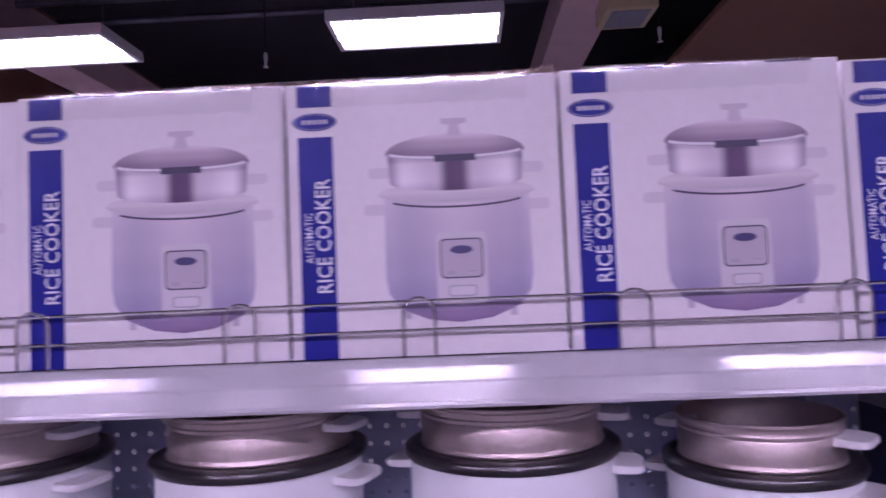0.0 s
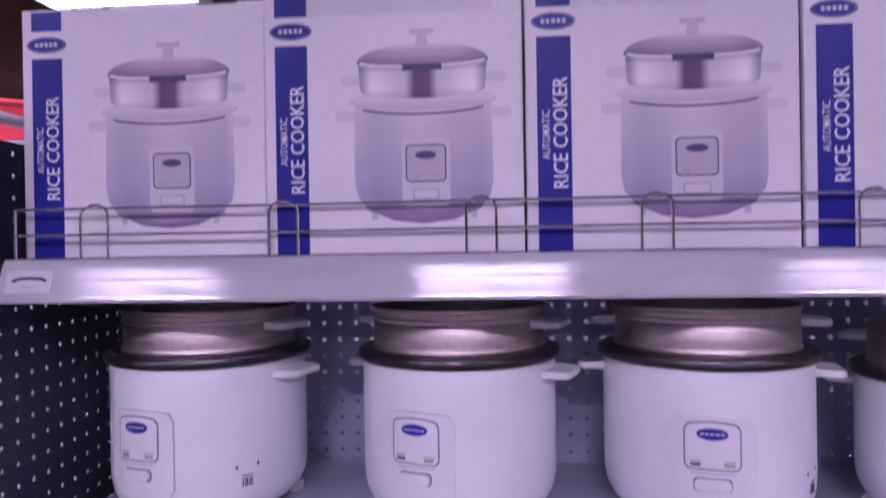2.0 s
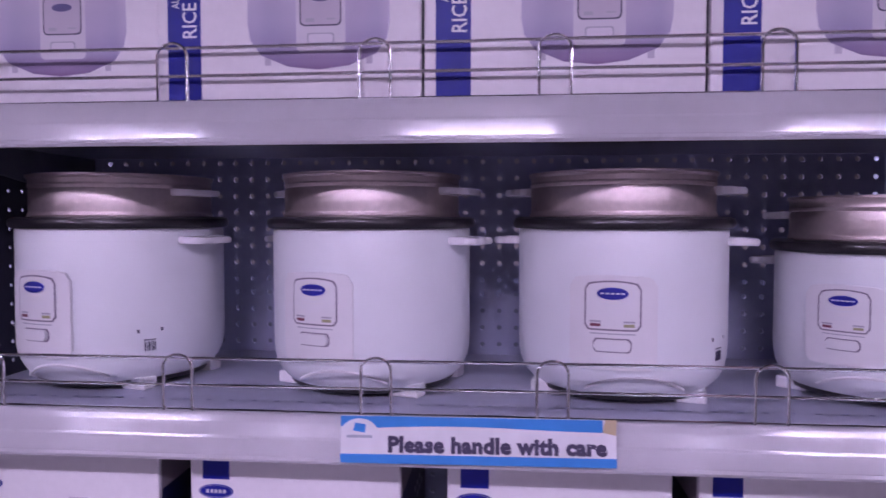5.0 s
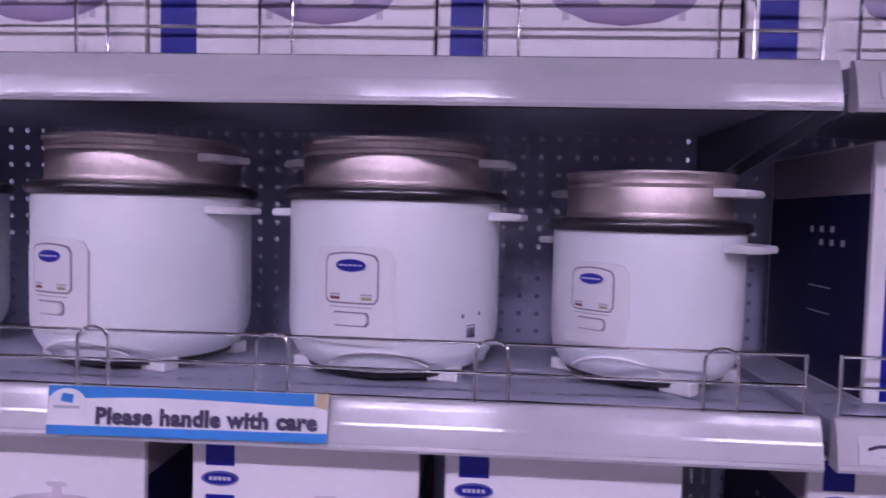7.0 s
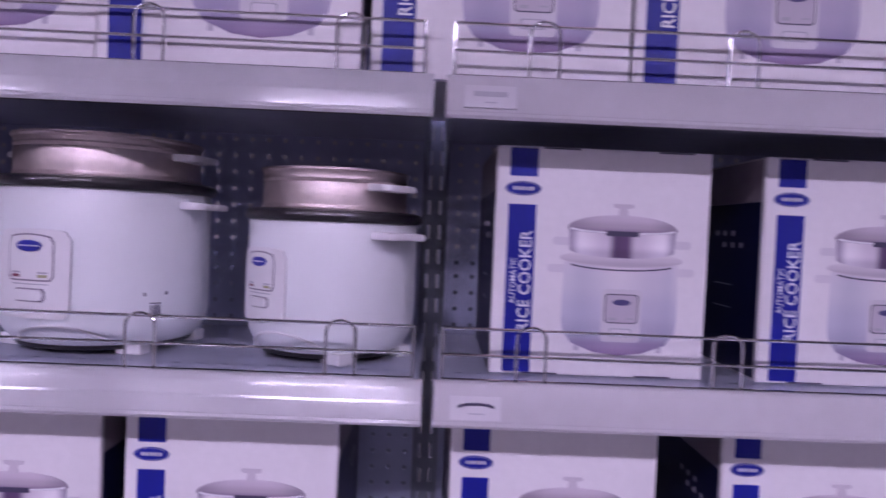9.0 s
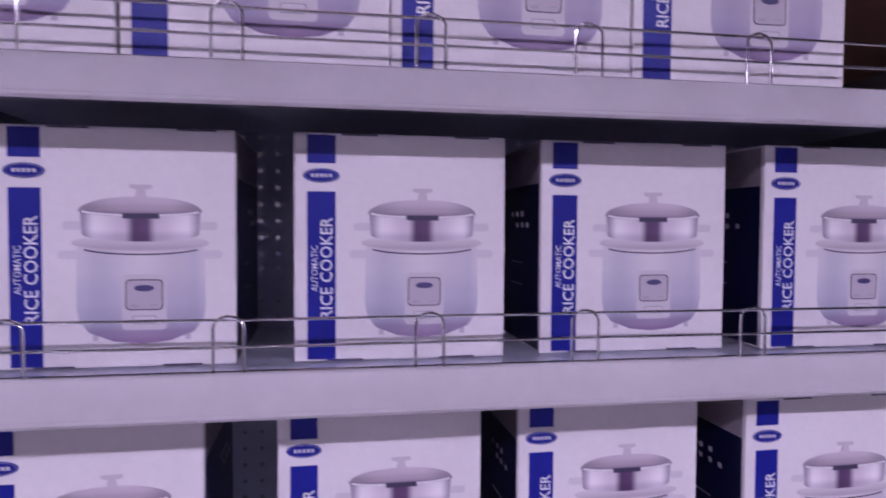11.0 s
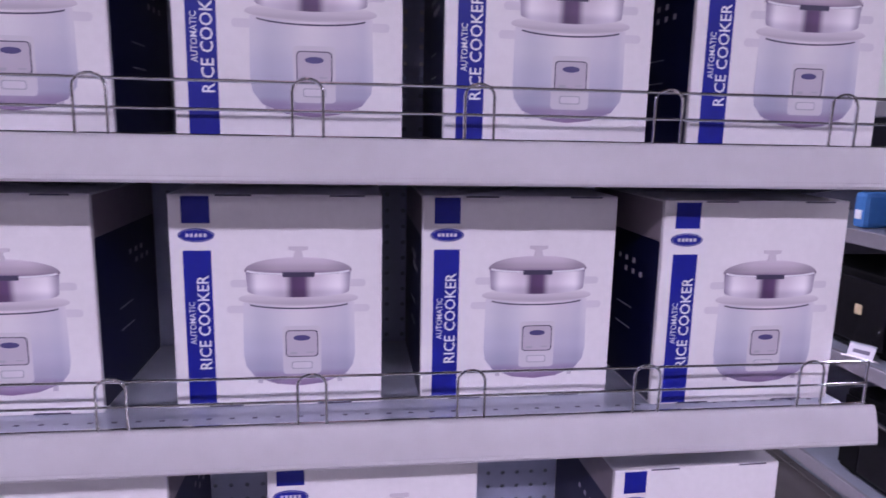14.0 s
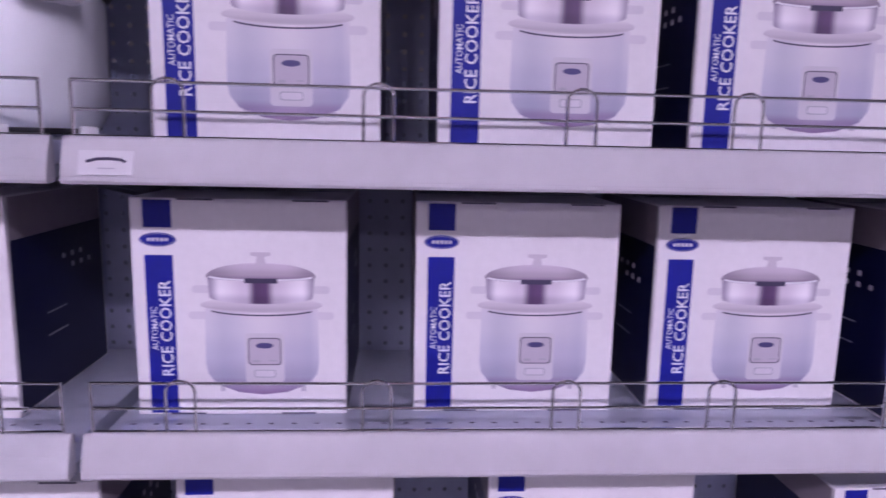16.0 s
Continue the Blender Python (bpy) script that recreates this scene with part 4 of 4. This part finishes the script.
# ---- crosswise shelving at the end of the aisle ----
def cross_gondola():
    g = thing("cross_gondola")
    tagged(g, "dark shelving set crosswise with white upper back board", "shelving")
    X0, X1, Y0, Y1 = 2.10, 2.50, -0.5, 2.35
    o = holed_sheet("back_board", 19, 12, 0.15, 0.034, 0.006, 0.004, 0.002, WHITE_BOARD, g, octagon=False)
    o.matrix_basis = pose(X1, Y1, 1.19, 0, 0, -90)
    part("lower_back", box(X1 + 0.001, X1 + 0.012, Y0, Y1, 0.05, 1.188), END_GREY, g)
    part("end_board", box(X0 + 0.02, X1, Y1 + 0.001, Y1 + 0.015, 0.05, 1.6), UPRIGHT, g)
    for z in (1.20, 0.83, 0.45, 0.07):
        s = part("shelf", box(X0 + 0.016, X1 - 0.002, Y0, Y1, z - 0.028, z, 0.002), UPRIGHT, g)
        part("price_rail", box(X0, X0 + 0.015, Y0, Y1, z - 0.040, z + 0.004, 0.003), CROSS_RAIL, s, "white price rail")
    part("plinth", box(X0 + 0.03, X1, Y0, Y1, 0.0, 0.04), UPRIGHT, g)


cross_gondola()


def tag_stand(x, y, z, tilt, turn):
    g = thing("price_card", pose(x, y, z, tilt, 0, turn))
    tagged(g, "white price card standing on the shelf edge", "price card", group="price cards")
    part("card", plate(round_rect(-0.036, 0.036, 0.002, 0.042, 0.003), -0.002, 0.0), INK_GREY, g)
    part("price_bar", plate(rect(-0.022, 0.024, 0.016, 0.028), -0.0026, -0.002), INK_DARK, g)
    part("clip", plate(rect(-0.038, 0.038, 0.0425, 0.047), -0.004, 0.003), UPRIGHT, g)
    part("foot", box(-0.05, 0.05, -0.004, 0.03, 0.0005, 0.004), FIXTURE, g)


tag_stand(2.13, 0.90, 1.2, -8, -70)
tag_stand(2.12, 0.97, 0.452, -30, -60)


def pot(x, y, z):
    g = thing("cooking_pot", pose(x, y, z))
    tagged(g, "blue-grey enamel pot with a dark base on the shelf", "pot")
    smooth(part("body", lathe([(0.10, 0.012), (0.118, 0.02), (0.125, 0.05), (0.127, 0.15), (0.122, 0.155)], 40), POT, g))
    smooth(part("base", lathe([(0.135, 0.0), (0.14, 0.006), (0.11, 0.0125)], 40), BLACK_PLASTIC, g))
    smooth(part("lid", lathe([(0.124, 0.1555), (0.118, 0.165), (0.07, 0.182), (0.02, 0.188), (0.012, 0.20), (0.02, 0.21), (0.004, 0.214)], 40), POT, g))


pot(2.27, 0.90, 0.831)


def oven(x, y, z, w, d, h, label, handle):
    g = thing("black_oven", pose(x, y, z))
    tagged(g, label, "oven", group="black ovens")
    part("casing", box(0, d, -w / 2, w / 2, 0.012, h, 0.008), OVEN_BLACK, g)
    part("door", box(-0.014, -0.0005, -w / 2 + 0.01, w / 2 - 0.09, 0.03, h - 0.02, 0.004), GLOSS_BLACK, g, "glossy black glass door")
    part("control_strip", box(-0.012, -0.0005, w / 2 - 0.085, w / 2 - 0.008, 0.03, h - 0.02, 0.003), OVEN_BLACK, g)
    part("badge", plate(rect(-0.014, 0.014, 0, 0.03), -0.001, 0.0), CREAM, g, "pale square label").matrix_basis = pose(-0.0145, -w / 2 + 0.12, 0.12, 0, 0, -90)
    if handle:
        smooth(part("handle", tube([(-0.03, -w / 2 + 0.04, h - 0.05), (-0.035, 0, h - 0.048), (-0.03, w / 2 - 0.12, h - 0.05)], 0.007, 8), CHROME, g, "chrome bar handle"))
    for fx in (0.03, d - 0.03):
        for fy in (-w / 2 + 0.04, w / 2 - 0.04):
            part("foot", box(fx - 0.012, fx + 0.012, fy - 0.012, fy + 0.012, 0.0, 0.0125), OVEN_BLACK, g)


oven(2.17, 0.62, 0.4505, 0.44, 0.31, 0.25, "black countertop oven on the crosswise shelf", False)
oven(2.17, 1.13, 0.4505, 0.42, 0.31, 0.25, "black countertop oven on the crosswise shelf", False)
oven(2.15, 0.80, 0.0705, 0.46, 0.32, 0.27, "glossy black oven with a chrome handle", True)
oven(2.15, 0.28, 0.0705, 0.44, 0.32, 0.27, "glossy black oven with a chrome handle", True)


def blue_pack(x, y, z, w, h):
    g = thing("blue_pack", pose(x, y, z))
    tagged(g, "blue and white film pack standing on the shelf", "pack", group="blue packs")
    part("pack", box(0, 0.09, -w / 2, w / 2, 0.0, h, 0.015), BLUE_BAG, g)
    part("white_band", box(-0.002, 0.03, -w / 2 + 0.012, w / 2 - 0.012, h * 0.25, h * 0.5, 0.002), SIGN_WHITE, g)


blue_pack(2.2, 0.72, 1.2005, 0.13, 0.19)
blue_pack(2.15, 1.085, 0.8305, 0.05, 0.11)


# ---- shelf with red tub beyond the end panel ----
def side_display():
    g = thing("far_display")
    tagged(g, "dark display stand behind the end of the shelving", "display stand")
    part("stand", box(-3.6, -2.5, 1.9, 2.5, 0.0, 1.90, 0.01), UPRIGHT, g)
    part("top_board", box(-3.62, -2.48, 1.88, 2.52, 1.901, 1.92, 0.004), UPRIGHT, g)
    t = thing("red_tub", pose(-3.0, 2.2, 1.9205))
    tagged(t, "glossy red plastic tub on the dark display stand", "tub")
    smooth(part("tub", lathe([(0.22, 0.0), (0.25, 0.01), (0.30, 0.16), (0.325, 0.175), (0.325, 0.19), (0.30, 0.19), (0.24, 0.02), (0.02, 0.015)], 40), RED, t))


side_display()
floor_tiles()
